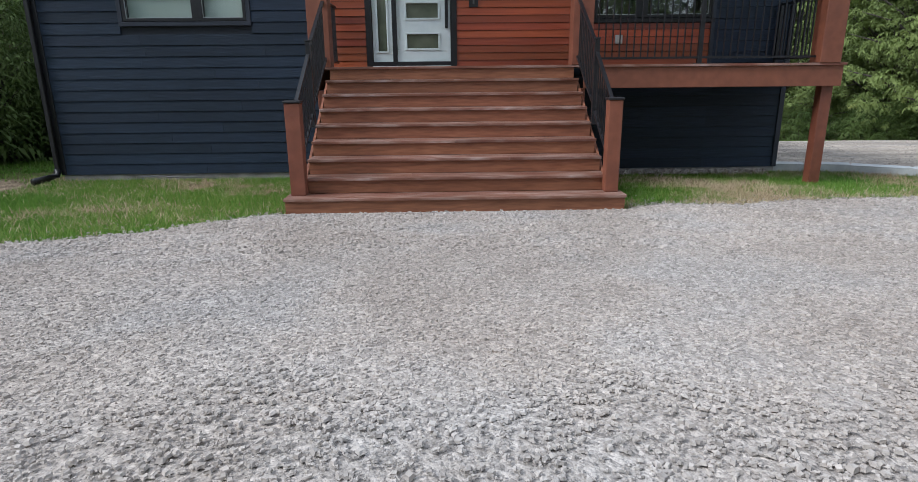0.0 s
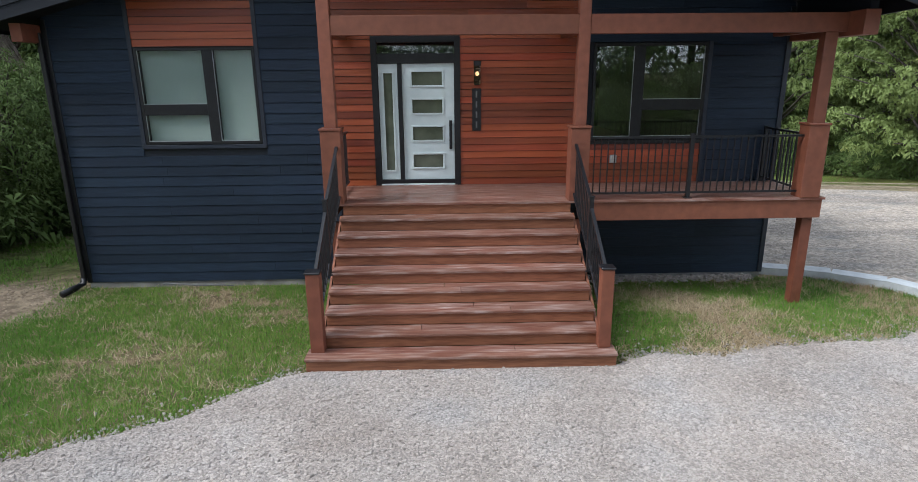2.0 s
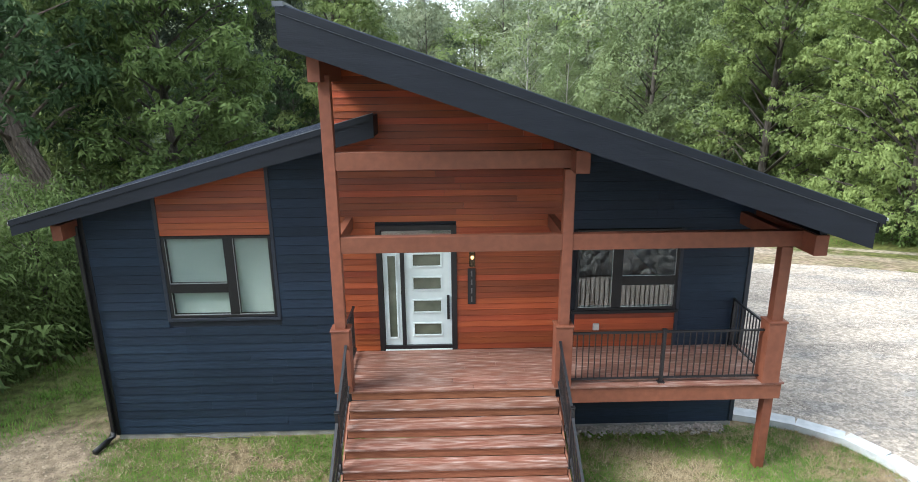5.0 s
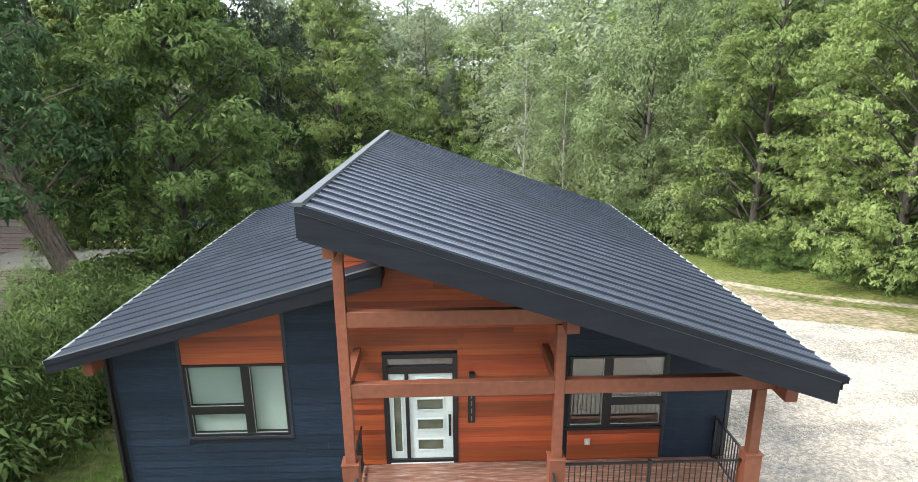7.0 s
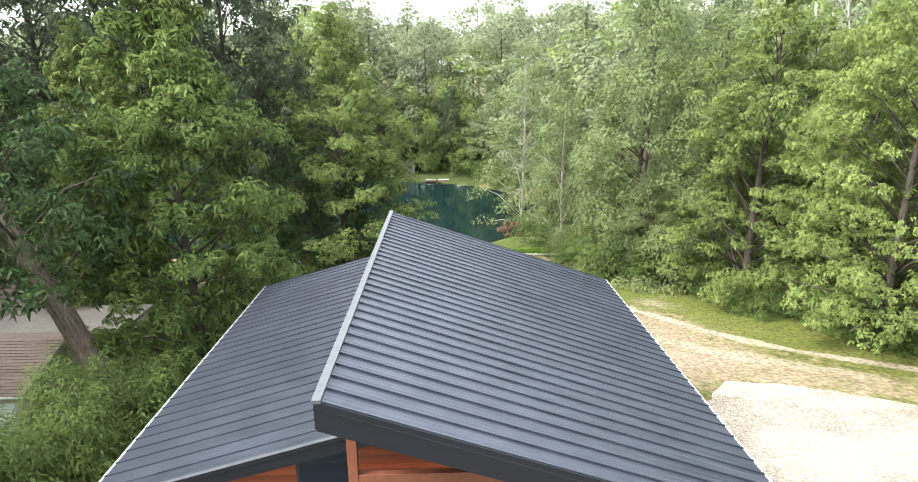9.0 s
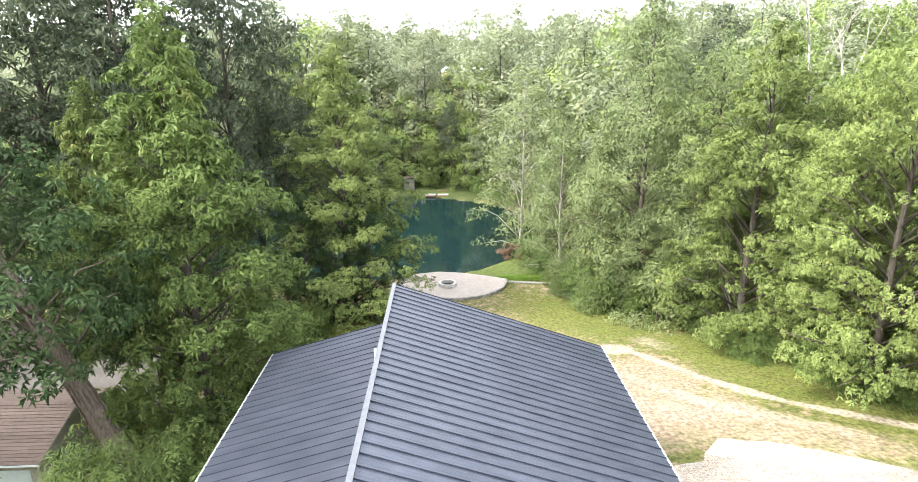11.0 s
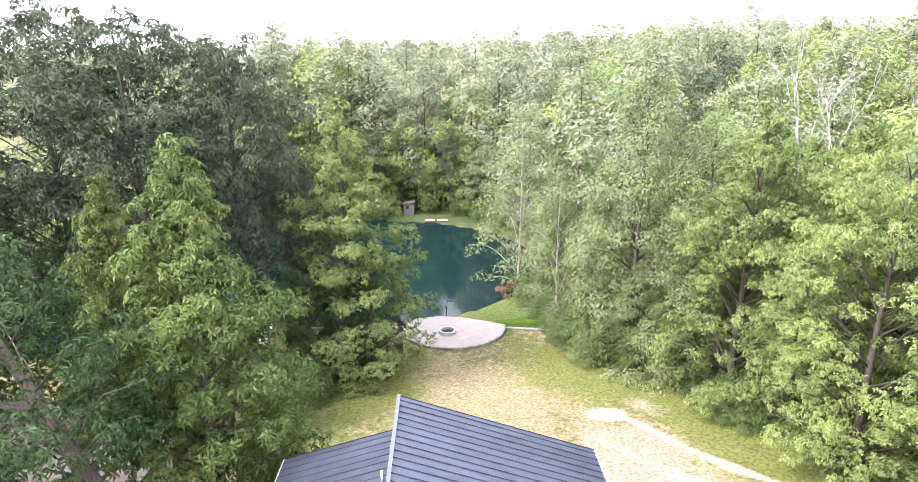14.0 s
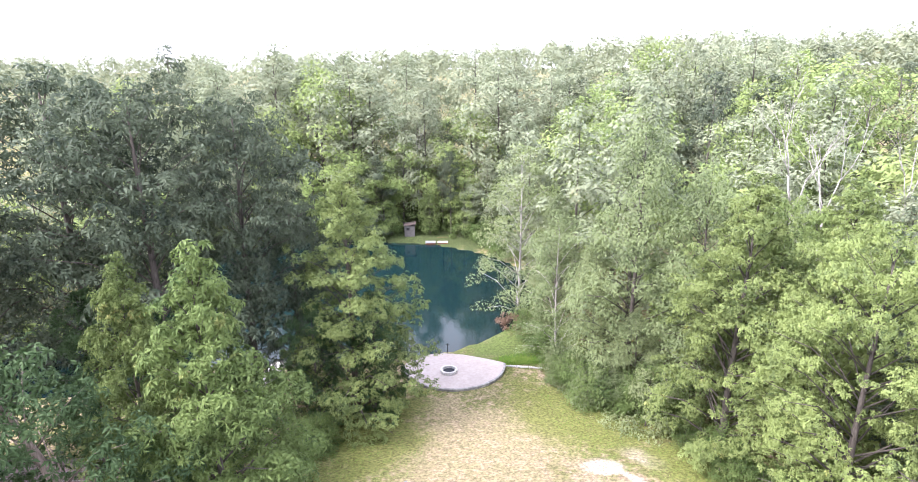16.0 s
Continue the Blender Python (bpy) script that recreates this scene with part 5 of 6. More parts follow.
MODELS = {
    "hickory": grow("hickory_tree", 19.0, 4.6, "cone", LEAF_HICKORY, 21, 396, 25, 0.265, 0.02, 0.22, slim=0.34, petals=10, label="tall pyramidal hickory with drooping bright green leaves", tuft=0.80, droop=0.9, limbs=66, rough=0.3),
    "hickory_b": grow("hickory_tree", 18.0, 5.0, "round", LEAF_PAINTED_SHADE, 31, 288, 22, 0.27, 0.03, 0.24, slim=0.34, petals=10, label="rounded hickory with drooping green leaves", tuft=0.85, droop=0.9, limbs=48),
    "maple": grow("maple_tree", 18.0, 5.8, "round", LEAF_MAPLE, 22, 396, 37, 0.165, 0.10, 0.26, slim=0.46, petals=9, label="broad leafy maple in yellowish green", tuft=0.80, droop=0.5, limbs=66, flat=0.6, rough=0.32),
    "maple_b": grow("maple_tree", 19.0, 5.6, "cone", LEAF_MAPLE, 32, 400, 36, 0.170, 0.05, 0.26, slim=0.46, petals=9, label="full maple tapering to a yellowish top", tuft=0.76, droop=0.5, limbs=64, flat=0.6, rough=0.3),
    "oak": grow("oak_tree", 24.0, 7.4, "round", LEAF_DARK, 23, 308, 15, 0.36, 0.10, 0.42, slim=0.40, petals=8, label="large dark oak with heavy spreading limbs", tuft=1.25, droop=0.5, limbs=44, flat=0.55),
    "high_oak": grow("oak_tree", 25.0, 6.6, "round", LEAF_DARK, 33, 280, 15, 0.36, 0.36, 0.36, slim=0.40, petals=8, label="tall dark oak with a bare lower trunk", tuft=1.25, droop=0.5, limbs=40, flat=0.55),
    "willow": grow("willow_tree", 22.0, 4.6, "column", LEAF_GREY, 24, 260, 170, 0.155, 0.02, 0.24, label="tall feathery grey-green tree at the lawn edge", tuft=1.1, droop=1.4, limbs=52, flat=0.9),
    "ash": grow("ash_tree", 22.0, 4.4, "column", LEAF_HAZED, 25, 105, 78, 0.34, 0.10, 0.22, label="slender woodland tree in mid green", tuft=1.6, limbs=26),
    "poplar": grow("poplar_tree", 25.0, 5.0, "round", LEAF_HAZED, 26, 105, 78, 0.35, 0.18, 0.26, label="tall woodland tree with an open crown", tuft=1.8, limbs=26),
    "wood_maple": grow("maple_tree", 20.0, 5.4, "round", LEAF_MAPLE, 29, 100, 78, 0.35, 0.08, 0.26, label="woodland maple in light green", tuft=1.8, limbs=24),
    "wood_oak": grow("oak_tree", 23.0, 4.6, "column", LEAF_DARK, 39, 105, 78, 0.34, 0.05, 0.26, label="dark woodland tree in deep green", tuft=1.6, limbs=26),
    "shrub": grow("shrub", 3.4, 2.2, "shrub", LEAF_SHRUB, 27, 46, 80, 0.165, 0.02, 0.05, slim=0.55, label="dense green shrub at the edge of the wood", category="shrub", tuft=0.75, limbs=14, droop=0.9),
    "bamboo": grow("feathery_shrub", 4.8, 1.5, "column", LEAF_SHRUB, 47, 120, 110, 0.13, 0.02, 0.04, slim=0.34, label="tall feathery bright green shrub beside the house", category="shrub", tuft=0.5, limbs=40, droop=0.8, flat=1.2),
    "grey_shrub": grow("shrub", 4.6, 2.6, "shrub", LEAF_GREY, 37, 60, 80, 0.15, 0.02, 0.05, label="greyish shrub hanging over the lawn edge", category="shrub", tuft=0.85, limbs=15, droop=1.2),
    "thin": grow("birch_tree", 18.0, 4.6, "column", LEAF_GREY, 28, 130, 110, 0.20, 0.06, 0.16, bark=PALE_BARK, label="pale-limbed tree leaning over the pond", tuft=1.15, limbs=34),
    "bare": bare_tree("dead_tree", 25.0, 0.36, 4, "bleached leafless dead tree above the woodland", 0.06, 5),
    "bare_b": bare_tree("dead_tree", 25.0, 0.42, 9, "bleached forked dead tree above the woodland", 0.062, 5),
}

# kind, x, y, height, turn, width
PLANTING = [
    # left of the house
    ("hickory", -11.4, 25.2, 20.0, 20, 1.12), ("hickory", -19.5, 33.5, 18.5, 140, 0.95), ("hickory_b", -14.4, 35.5, 10.5, 250, 1.0), ("hickory_b", -28, 14, 14, 60, 0.9), ("hickory_b", -25, 40, 16, 80, 1.0),
    ("high_oak", -22.5, 44, 31, 10, 1.05), ("high_oak", -31, 48, 33, 120, 1.1), ("high_oak", -17.5, 50, 30, 220, 0.95), ("oak", -36, 38, 29, 300, 1.0),
    ("maple_b", -8.3, 47.6, 22.5, 30, 1.12), ("oak", -14.5, 54, 21, 60, 0.8), ("hickory_b", -11.2, 46.0, 12, 200, 0.75), ("hickory_b", -6.4, 47.5, 12.5, 300, 0.8), ("oak", -12.0, 57, 16, 33, 0.7),
    # beside the left wall, then the right edge of the lawn
    ("bamboo", -11.6, 14.0, 4.3, 0, 1.0), ("bamboo", -11.0, 15.6, 4.8, 70, 1.0), ("bamboo", -12.6, 13.4, 4.6, 150, 1.0), ("bamboo", -11.1, 17.2, 4.9, 200, 1.0), ("bamboo", -12.2, 16.8, 5.2, 290, 1.0), ("bamboo", -13.6, 15.2, 4.6, 330, 1.0), ("bamboo", -10.4, 18.8, 4.2, 20, 1.0), ("bamboo", -14.6, 13.0, 4.4, 110, 1.0),
    # wood_oak here: dark leaves stand in for shade inside the wood
    ("maple", 23.9, 28.9, 20.0, 50, 0.95), ("maple", 28.0, 23.5, 18.5, 170, 0.95), ("wood_oak", 31, 30, 20, 290, 1.0), ("maple_b", 21.8, 39.3, 22.0, 110, 1.12), ("maple", 26.5, 35.5, 19, 340, 1.0),
    ("willow", 18.0, 52.0, 27.0, 0, 1.0), ("willow", 22.5, 47.5, 23.0, 90, 1.0), ("willow", 15.2, 55, 15.0, 200, 1.1), ("thin", 12.4, 60, 17.0, 60, 1.0), ("thin", 10.5, 77, 24, 160, 1.0), ("willow", 13.5, 67, 17, 20, 1.0), ("willow", 17.5, 48.5, 9.5, 70, 1.5),
    ("maple_b", 31.0, 42, 21, 20, 1.2), ("wood_oak", 35, 37, 21, 240, 1.1), ("wood_oak", 33, 19, 19, 10, 1.0), ("wood_oak", 38, 28, 21, 80, 1.0), ("wood_maple", 25, 55, 22, 80, 1.0),
    ("ash", 21, 62, 26, 30, 1.1), ("ash", 17, 72, 26, 200, 1.1), ("wood_maple", 20, 92, 25, 120, 1.0), ("ash", 14.5, 100, 24, 150, 1.1), ("wood_maple", 24, 78, 26, 20, 1.0), ("ash", 13, 86, 24, 50, 1.0),
    ("bare", 28.1, 45.8, 26.5, 0, 1.0), ("bare_b", 31.5, 46.0, 25.0, 100, 1.0), ("bare", 39, 47, 26.0, 200, 0.8), ("maple", 26.6, 43.0, 20.5, 210, 0.85), ("bare_b", -4.6, 119, 19, 40, 0.8),
    # the far shore
    ("high_oak", 1.8, 113.4, 17, 20, 0.6), ("maple", -2.3, 113.8, 9.5, 60, 0.75), ("wood_maple", 4.6, 114.2, 13, 10, 0.9), ("ash", 9.0, 113.0, 15, 100, 1.1), ("wood_maple", -11.5, 114.5, 13, 200, 1.0), ("wood_maple", -16.5, 114, 16, 300, 1.0), ("wood_maple", 0.5, 117.5, 17, 33, 1.0), ("wood_maple", -7.5, 117.5, 17, 80, 1.0),
    # unseen, beside and behind the camera, over the drive: left trees added to shade the house
    ("hickory_b", -21, 8, 17, 0, 1.0), ("poplar", -20, 0, 16, 90, 1.2), ("poplar", -21, -6, 14, 180, 1.3), ("poplar", -31, 12, 18, 10, 1.2), ("poplar", -28, -3, 16, 200, 1.2), ("ash", -15, -14, 20, 270, 1.1), ("wood_maple", -6, -17, 19, 0, 1.1), ("wood_oak", 1, -16, 19, 0, 1.2), ("wood_maple", 8, -17, 20, 60, 1.1), ("wood_maple", 15, -16, 20, 60, 1.1), ("wood_maple", 23, -15, 20, 100, 1.1),
]
for kind, x, y, h, turn, wide in PLANTING:
    plant(MODELS[kind], x, y, h, turn, wide)

# woodland beyond the pond and round the sides
rng = np.random.default_rng(77)
WOODS = [(-45, -9, 113, 116, 9), (4, 40, 113, 116, 8), (-75, 75, 118, 124, 20), (-85, 85, 127, 136, 24), (-100, 100, 140, 152, 26), (-75, -42, 44, 112, 20), (32, 75, 52, 112, 26), (38, 75, 12, 50, 12), (-60, -34, -2, 34, 12)]
for x0, x1, y0, y1, n in WOODS:
    for i in range(n):
        x, y = x0 + (x1 - x0) * (i + rng.random()) / n, rng.uniform(y0, y1)
        kind = ("poplar", "ash", "wood_maple", "wood_oak")[int(rng.choice(4, p=(0.32, 0.28, 0.24, 0.16)))]
        low = 0.72 if abs(x - 4) < 6 and 110 < y < 140 else 1.0
        plant(MODELS[kind], x, y, low * rng.uniform(11, 17) if 110 < y < 117 else low * rng.uniform(21, 33) if y > 110 else rng.uniform(19, 27), rng.uniform(0, 360), rng.uniform(1.0, 1.3))
# undergrowth along the edges of the wood; rows behind the camera are unseen, for window reflections
for x0, y0, x1, y1, n, h in ((26.8, 23.6, 21.4, 33.9, 14, 2.3), (21.0, 33.5, 19.6, 41.5, 10, 2.4), (19.0, 43.5, 14.2, 49.5, 9, 4.2), (14.2, 50, 11.6, 55, 8, 3.4), (11.8, 55, 12.5, 74, 8, 3.2), (-10.6, 16.5, -9.3, 30, 13, 2.8), (-10.9, 34, -10.9, 46, 8, 2.8), (-16, -11, 18, -10, 16, 4.5), (3.5, -4.6, 15, -3.2, 9, 3.2), (-15.0, 6, -12.3, 17, 12, 4.0), (-25, 114, 18, 115, 14, 3.0), (26, 19, 36, 12, 8, 3.2), (14, 114, 60, 116, 10, 3.5), (3.5, 112, 9, 111, 5, 3.5), (9, 110, 13, 96, 7, 4.0)):
    for i in range(n):
        f = (i + rng.random()) / n
        plant(MODELS["grey_shrub" if rng.random() < 0.3 and 0 < x0 < 20 else "shrub"], x0 + (x1 - x0) * f + rng.normal(0, 0.7), y0 + (y1 - y0) * f + rng.normal(0, 0.6), h * rng.uniform(0.7, 1.3), rng.uniform(0, 360), rng.uniform(0.9, 1.3))
for ob in list(MODELS.values()):
    for o in (*ob.children_recursive, ob):
        bpy.data.objects.remove(o)

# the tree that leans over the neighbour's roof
leaning = grow("leaning_tree", 17.0, 4.8, "round", LEAF_PAINTED_SHADE, 41, 176, 17, 0.32, 0.42, 0.50, (-6.2, 0.4), slim=0.34, petals=10, bark=SHAG_BARK, label="old leaning tree with deeply furrowed bark", tuft=1.3, droop=1.1, limbs=24)
bm = bmesh.new()
rnd = random.Random(61)
for _ in range(230):
    # shaggy bark: long thin plates that lift at their lower ends
    h, a2 = rnd.uniform(0.0, 0.62), rnd.uniform(0, math.tau)
    r2 = 0.50 * (1 - 0.86 * h) + 0.005
    up2 = Vector((-6.2, 0.4, 15.8)).normalized()
    s2 = up2.cross(Vector((0.3, 0.9, 0.1))).normalized()
    out2 = s2 * math.cos(a2) + up2.cross(s2) * math.sin(a2)
    c2 = Vector((-6.2 * h + 0.15 * math.sin(3 * h + 41), 0.4 * h + 0.12 * math.sin(4 * h + 82), 15.8 * h - 0.3)) + out2 * r2
    half = up2 * rnd.uniform(0.25, 0.65)
    bar(c2 - half + out2 * rnd.uniform(0.02, 0.06), c2 + half, rnd.uniform(0.05, 0.11), 0.03, bm, up=out2)
leaning.location = (-12.7, 21.2, -0.6)
BASE[leaning.name] = Vector((0, 0, 0))
part("bark", bm, SHAG_BARK, leaning, "shaggy grey-brown bark plates")

# the wooded hills behind, too far to tell tree from tree
n_far = 1500
fx = rng.uniform(-380, 380, n_far)
fy = 158 + 300 * rng.random(n_far) ** 1.3
fz = ground_z(fx, fy) + rng.uniform(10, 22, n_far) + np.clip(fx * 0.02, -2, 4)
per = 130
u = rng.normal(0, 1, (n_far, per, 3))
u /= np.linalg.norm(u, axis=2)[..., None]
u[..., 2] = np.abs(u[..., 2]) * 1.3 - 0.35
rad = rng.uniform(3.0, 6.5, (n_far, 1, 1))
lump = 1 + 0.16 * np.sin(u[..., :1] * 6 + fx[:, None, None]) * np.sin(u[..., 1:2] * 5 + fy[:, None, None])
p = np.stack([fx, fy, fz], -1)[:, None] + u * rad * lump * rng.uniform(0.85, 1.03, (n_far, per, 1)) * np.array((1, 1, 1.15))
# haze over the hills is carried by this leaf colour
me = leaf_cloud("distant_woods", p.reshape(-1, 3), (u + np.array((0, 0, 0.4))).reshape(-1, 3), u.reshape(-1, 3), 1.15, LEAF_HAZED, rng)
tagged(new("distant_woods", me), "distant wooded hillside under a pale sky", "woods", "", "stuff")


# ---- grass ----
def blades(name, spots, length, mat, rng, label, flat=1.0):
    """Grass blades, each a narrow bent leaf that springs from the ground."""
    n = len(spots)
    a = rng.uniform(0, math.tau, n)
    lean = rng.uniform(0.1, 1.0, n) * flat
    L = length * rng.uniform(0.6, 1.5, n)
    d = np.stack([np.cos(a) * lean, np.sin(a) * lean, np.ones(n)], -1)
    d /= np.linalg.norm(d, axis=1)[:, None]
    s = np.stack([-np.sin(a), np.cos(a), np.zeros(n)], -1) * (0.032 * L + 0.0018)[:, None]
    tip = spots + d * L[:, None] + np.stack([np.cos(a), np.sin(a), -0.3 * np.ones(n)], -1) * (0.35 * L * np.minimum(lean, 1.0))[:, None]
    v = np.stack([spots - s, spots + s, tip], 1)
    ob = new(name, raw(name, v.reshape(-1, 3).tolist(), np.arange(3 * n).reshape(-1, 3).tolist(), mat))
    return tagged(ob, label, "grass", "", "stuff")


def lawn_spots(rng, n, x0, x1, y0, y1, test, thin=0.0, fill=1):
    x, y = rng.uniform(x0, x1, n), rng.uniform(y0, y1, n)
    patch = np.array([noise.noise((px * 0.6 + 5.0, py * 0.8, 3.0)) + 0.6 * noise.noise((px * 2.4, py * 2.9, 8.0)) + 0.4 * noise.noise((px * 7, py * 7, 1.0)) for px, py in zip(x, y)])
    k = test(x, y) & ((patch > rng.uniform(-0.36, 0.28, n) + thin) if fill > 0 else (patch < rng.uniform(-0.40, 0.30, n) + thin)) & (((x + 7.9) / 1.3) ** 2 + ((y - 9.5) / 1.3) ** 2 > rng.uniform(0.5, 1.4, n))
    return np.stack([x, y, ground_z(x, y)], -1)[k]


rng = np.random.default_rng(91)
on_left = lambda x, y: (y > gravel_edge(x) + 0.02) & (x > -11.5 + 0.25 * (y - 5))
on_right = lambda x, y: (y > gravel_edge(x) + 0.02) & (y < np.interp(x, (5.6, 7.4, 8.5), (11, 10.15, 8.6)))
lawns = ((-9.8, -1.7, 3.2, 10.42, on_left, -0.12), (1.95, 8.5, 6.6, 10.42, on_right, -0.02))
green = [lawn_spots(rng, 250000 if k[0] < 0 else 95000, *k[:5], k[5] - 0.13) for k in lawns]
dry = [lawn_spots(rng, 44000 if k[0] > 0 else 44000, *k[:5], k[5] + (0.06 if k[0] > 0 else 0.03), -1) for k in lawns]
side_lawn = lawn_spots(rng, 30000, -10.5, -6.8, 10.4, 24, lambda x, y: x < 99)
back_lawn = lawn_spots(rng, 60000, -10, 21, 28, 54, lambda x, y: np.abs(x - 4) > 7 - 0.1 * (y - 30) + 0 * x, -0.05)
blades("grass", np.concatenate(green), 0.058, GRASS, rng, "short patchy green grass by the steps")
blades("straw", np.concatenate(dry) + np.array((0, 0, 0.012)), 0.085, STRAW, rng, "dry straw strewn over the lawn", 2.6)
blades("rough_grass", np.concatenate([side_lawn, back_lawn]), 0.12, GRASS, rng, "uneven grass along the shrubs and the back lawn")
n = 9000
lx, ly = rng.uniform(6, 22, n), rng.uniform(7.5, 23, n)
k = (ly > np.interp(lx, (6, 8.4, 8.6, 30), (11.3, 9.3, 7.5, 7.5))) & (ly < np.interp(lx, (6, 12, 16, 22), (20, 22, 23, 20)))
ls = 0.02 + 0.045 * rng.random(n) ** 3
scatter_stones("lot_stones", np.stack([lx, ly, ground_z(lx, ly) + 0.035], -1)[k], ls[k], 16, "loose pale stones on the parking area")
n = 1500
da, dr = rng.uniform(0, math.tau, n), np.sqrt(rng.random(n))
lx, ly = -7.9 + 1.4 * dr * np.cos(da), 9.5 + 1.4 * dr * np.sin(da)
k = ly < 10.3 + 9 * (lx < -6.8)
scatter_stones("dirt_stones", np.stack([lx, ly, ground_z(lx, ly) + 0.005], -1)[k], (0.02 + 0.05 * rng.random(n) ** 3)[k], 18, "small clods on the bare dirt", CLOD)
n = 900
lx = rng.uniform(2.1, 5.6, n)
ly = 10.40 - np.abs(rng.normal(0, 0.10, n))
scatter_stones("footing_stones", np.stack([lx, ly, ground_z(lx, ly) + 0.03 + 0.06 * rng.random(n)], -1), rng.uniform(0.04, 0.11, n), 17, "rough stones heaped along the footing")
n = 16000
f, g = rng.random(n), rng.random(n)
bx = 6.2 + 6.5 * f + rng.normal(0, 0.5, n)
by = 57.3 + 0.3 * f + 7.0 * g ** 1.6 * (0.4 + 0.6 * f) + rng.normal(0, 0.25, n)
blades("bank_grass", np.stack([bx, by, ground_z(bx, by)], -1)[rng.random(n) > 0.75 * g], 0.32, GRASS, rng, "tall bright grass on the pond bank")

# ---- the pond side ----
fire = thing("patio", (0.9, 57, -4.45), "pale concrete half-round patio with a block edge", "patio", "", "structure")
PZ = -4.42
arc = [(0.95 + 5.4 * math.cos(a2), 57.2 + 5.2 * math.sin(a2)) for a2 in np.linspace(math.pi * 1.0, math.pi * 2.0, 29)]
ring = arc + [(4.5, 58.2), (2.0, 59.3), (-0.5, 59.8), (-3.0, 59.2)]
bm = bmesh.new()
low = [bm.verts.new((x, y, PZ - 0.5)) for x, y in ring]
top = [bm.verts.new((x, y, PZ)) for x, y in ring]
bm.faces.new(top)
for i in range(len(ring)):
    j = (i + 1) % len(ring)
    bm.faces.new((low[i], low[j], top[j], top[i]))
part("slab", bm, PATIO, fire)
for p, q in zip(arc, arc[1:]):
    part("edge_block", bar((p[0], p[1] - 0.06, PZ - 0.12), (q[0], q[1] - 0.06, PZ - 0.12), 0.22, 0.30), BOULDER, fire)
pit = thing("fire_pit", (0.35, 55.5, PZ), "round fire pit of pale stone blocks", "fire pit")
for ring_z in (0, 1):
    for i in range(14):
        a2 = (i + 0.5 * ring_z) * math.tau / 14
        bm = box(-0.17, 0.17, -0.11, 0.11, 0, 0.165, 0.012)
        bm.transform(Matrix.Translation((0.35 + 0.78 * math.cos(a2), 55.5 + 0.78 * math.sin(a2), PZ + 0.17 * ring_z)) @ Matrix.Rotation(a2 + math.pi / 2, 4, "Z"))
        part("block", bm, CONCRETE, pit)
bm = bmesh.new()
bmesh.ops.create_circle(bm, cap_ends=True, segments=20, radius=0.68, matrix=Matrix.Translation((0.35, 55.5, PZ + 0.05)))
part("ash_bed", bm, BACKING, pit, "dark ash")
post = thing("post", (0.3, 60.2, -5), "thin dark post behind the patio", "post")
part("shaft", tube([(0.3, 60.2, -5.2), (0.3, 60.2, -3.4)], [0.05, 0.045], 8), BLACK, post)
part("crossbar", bar((0.0, 60.2, -3.55), (0.6, 60.2, -3.55), 0.05), BLACK, post)


def rock(parent, at, size, rnd, mat=None, name="stone"):
    bm = bmesh.new()
    bmesh.ops.create_icosphere(bm, subdivisions=1, radius=1)
    for v in bm.verts:
        v.co *= 1 + rnd.uniform(-0.22, 0.18)
    bm.transform(Matrix.Translation(at) @ Euler((rnd.uniform(0, 6), rnd.uniform(0, 6), rnd.uniform(0, 6))).to_matrix().to_4x4() @ Matrix.Diagonal((size[0], size[1], size[2], 1)))
    return part(name, bm, mat or BOULDER, parent)


rnd = random.Random(12)
wall = thing("stone_edging", (8.4, 56, -4.5), "low line of pale stones beyond the patio", "edging")
for i in range(22):
    f = i / 21
    x, y = 6.35 + 4.6 * f, 56.9 - 0.9 * f
    rock(wall, (x, y + rnd.uniform(-0.05, 0.05), float(ground_z(np.array(x), np.array(y))) + 0.08), (0.16, 0.13, 0.11), rnd, CONCRETE)
for x, mat, lab in ((-2.2, DRIP, "pale floating dock by the far shore"), (0.15, PLANK_GREY, "tan plank dock by the far shore")):
    dock = thing("dock", (x, 110.6, WATER), lab, "dock", "far docks")
    for i in range(9):
        part("plank", box(x - 1.0, x + 1.0, 109.4 + i * 0.3, 109.68 + i * 0.3, WATER + 0.34, WATER + 0.40), mat, dock)
    part("frame", box(x - 0.95, x + 0.95, 109.45, 112.0, WATER + 0.10, WATER + 0.33), TIMBER, dock)
    for sx in (-0.9, 0.9):
        part("pile", box(x + sx - 0.06, x + sx + 0.06, 109.5, 109.62, WATER - 1.2, WATER + 0.09), TIMBER, dock)
part("step", box(-0.9, 1.3, 112.1, 112.6, WATER + 0.4, WATER + 0.75), TIMBER, dock, "reddish wooden step")
hz = float(ground_z(np.array(-6.3), np.array(113.5)))
shed = thing("shed", (-6.3, 113.5, hz), "small grey garden shed on the far shore", "shed")
part("wall", box(-7.3, -5.3, 112.6, 114.6, hz - 0.2, hz + 2.0), FELT, shed)
part("roof", slant(-7.5, -5.1, 112.4, 114.8, hz + 2.0, hz + 2.3, hz + 2.12, hz + 2.42), SHINGLE, shed)
part("window", box(-6.9, -6.3, 112.57, 112.6, hz + 1.1, hz + 1.6), BLACK, shed)
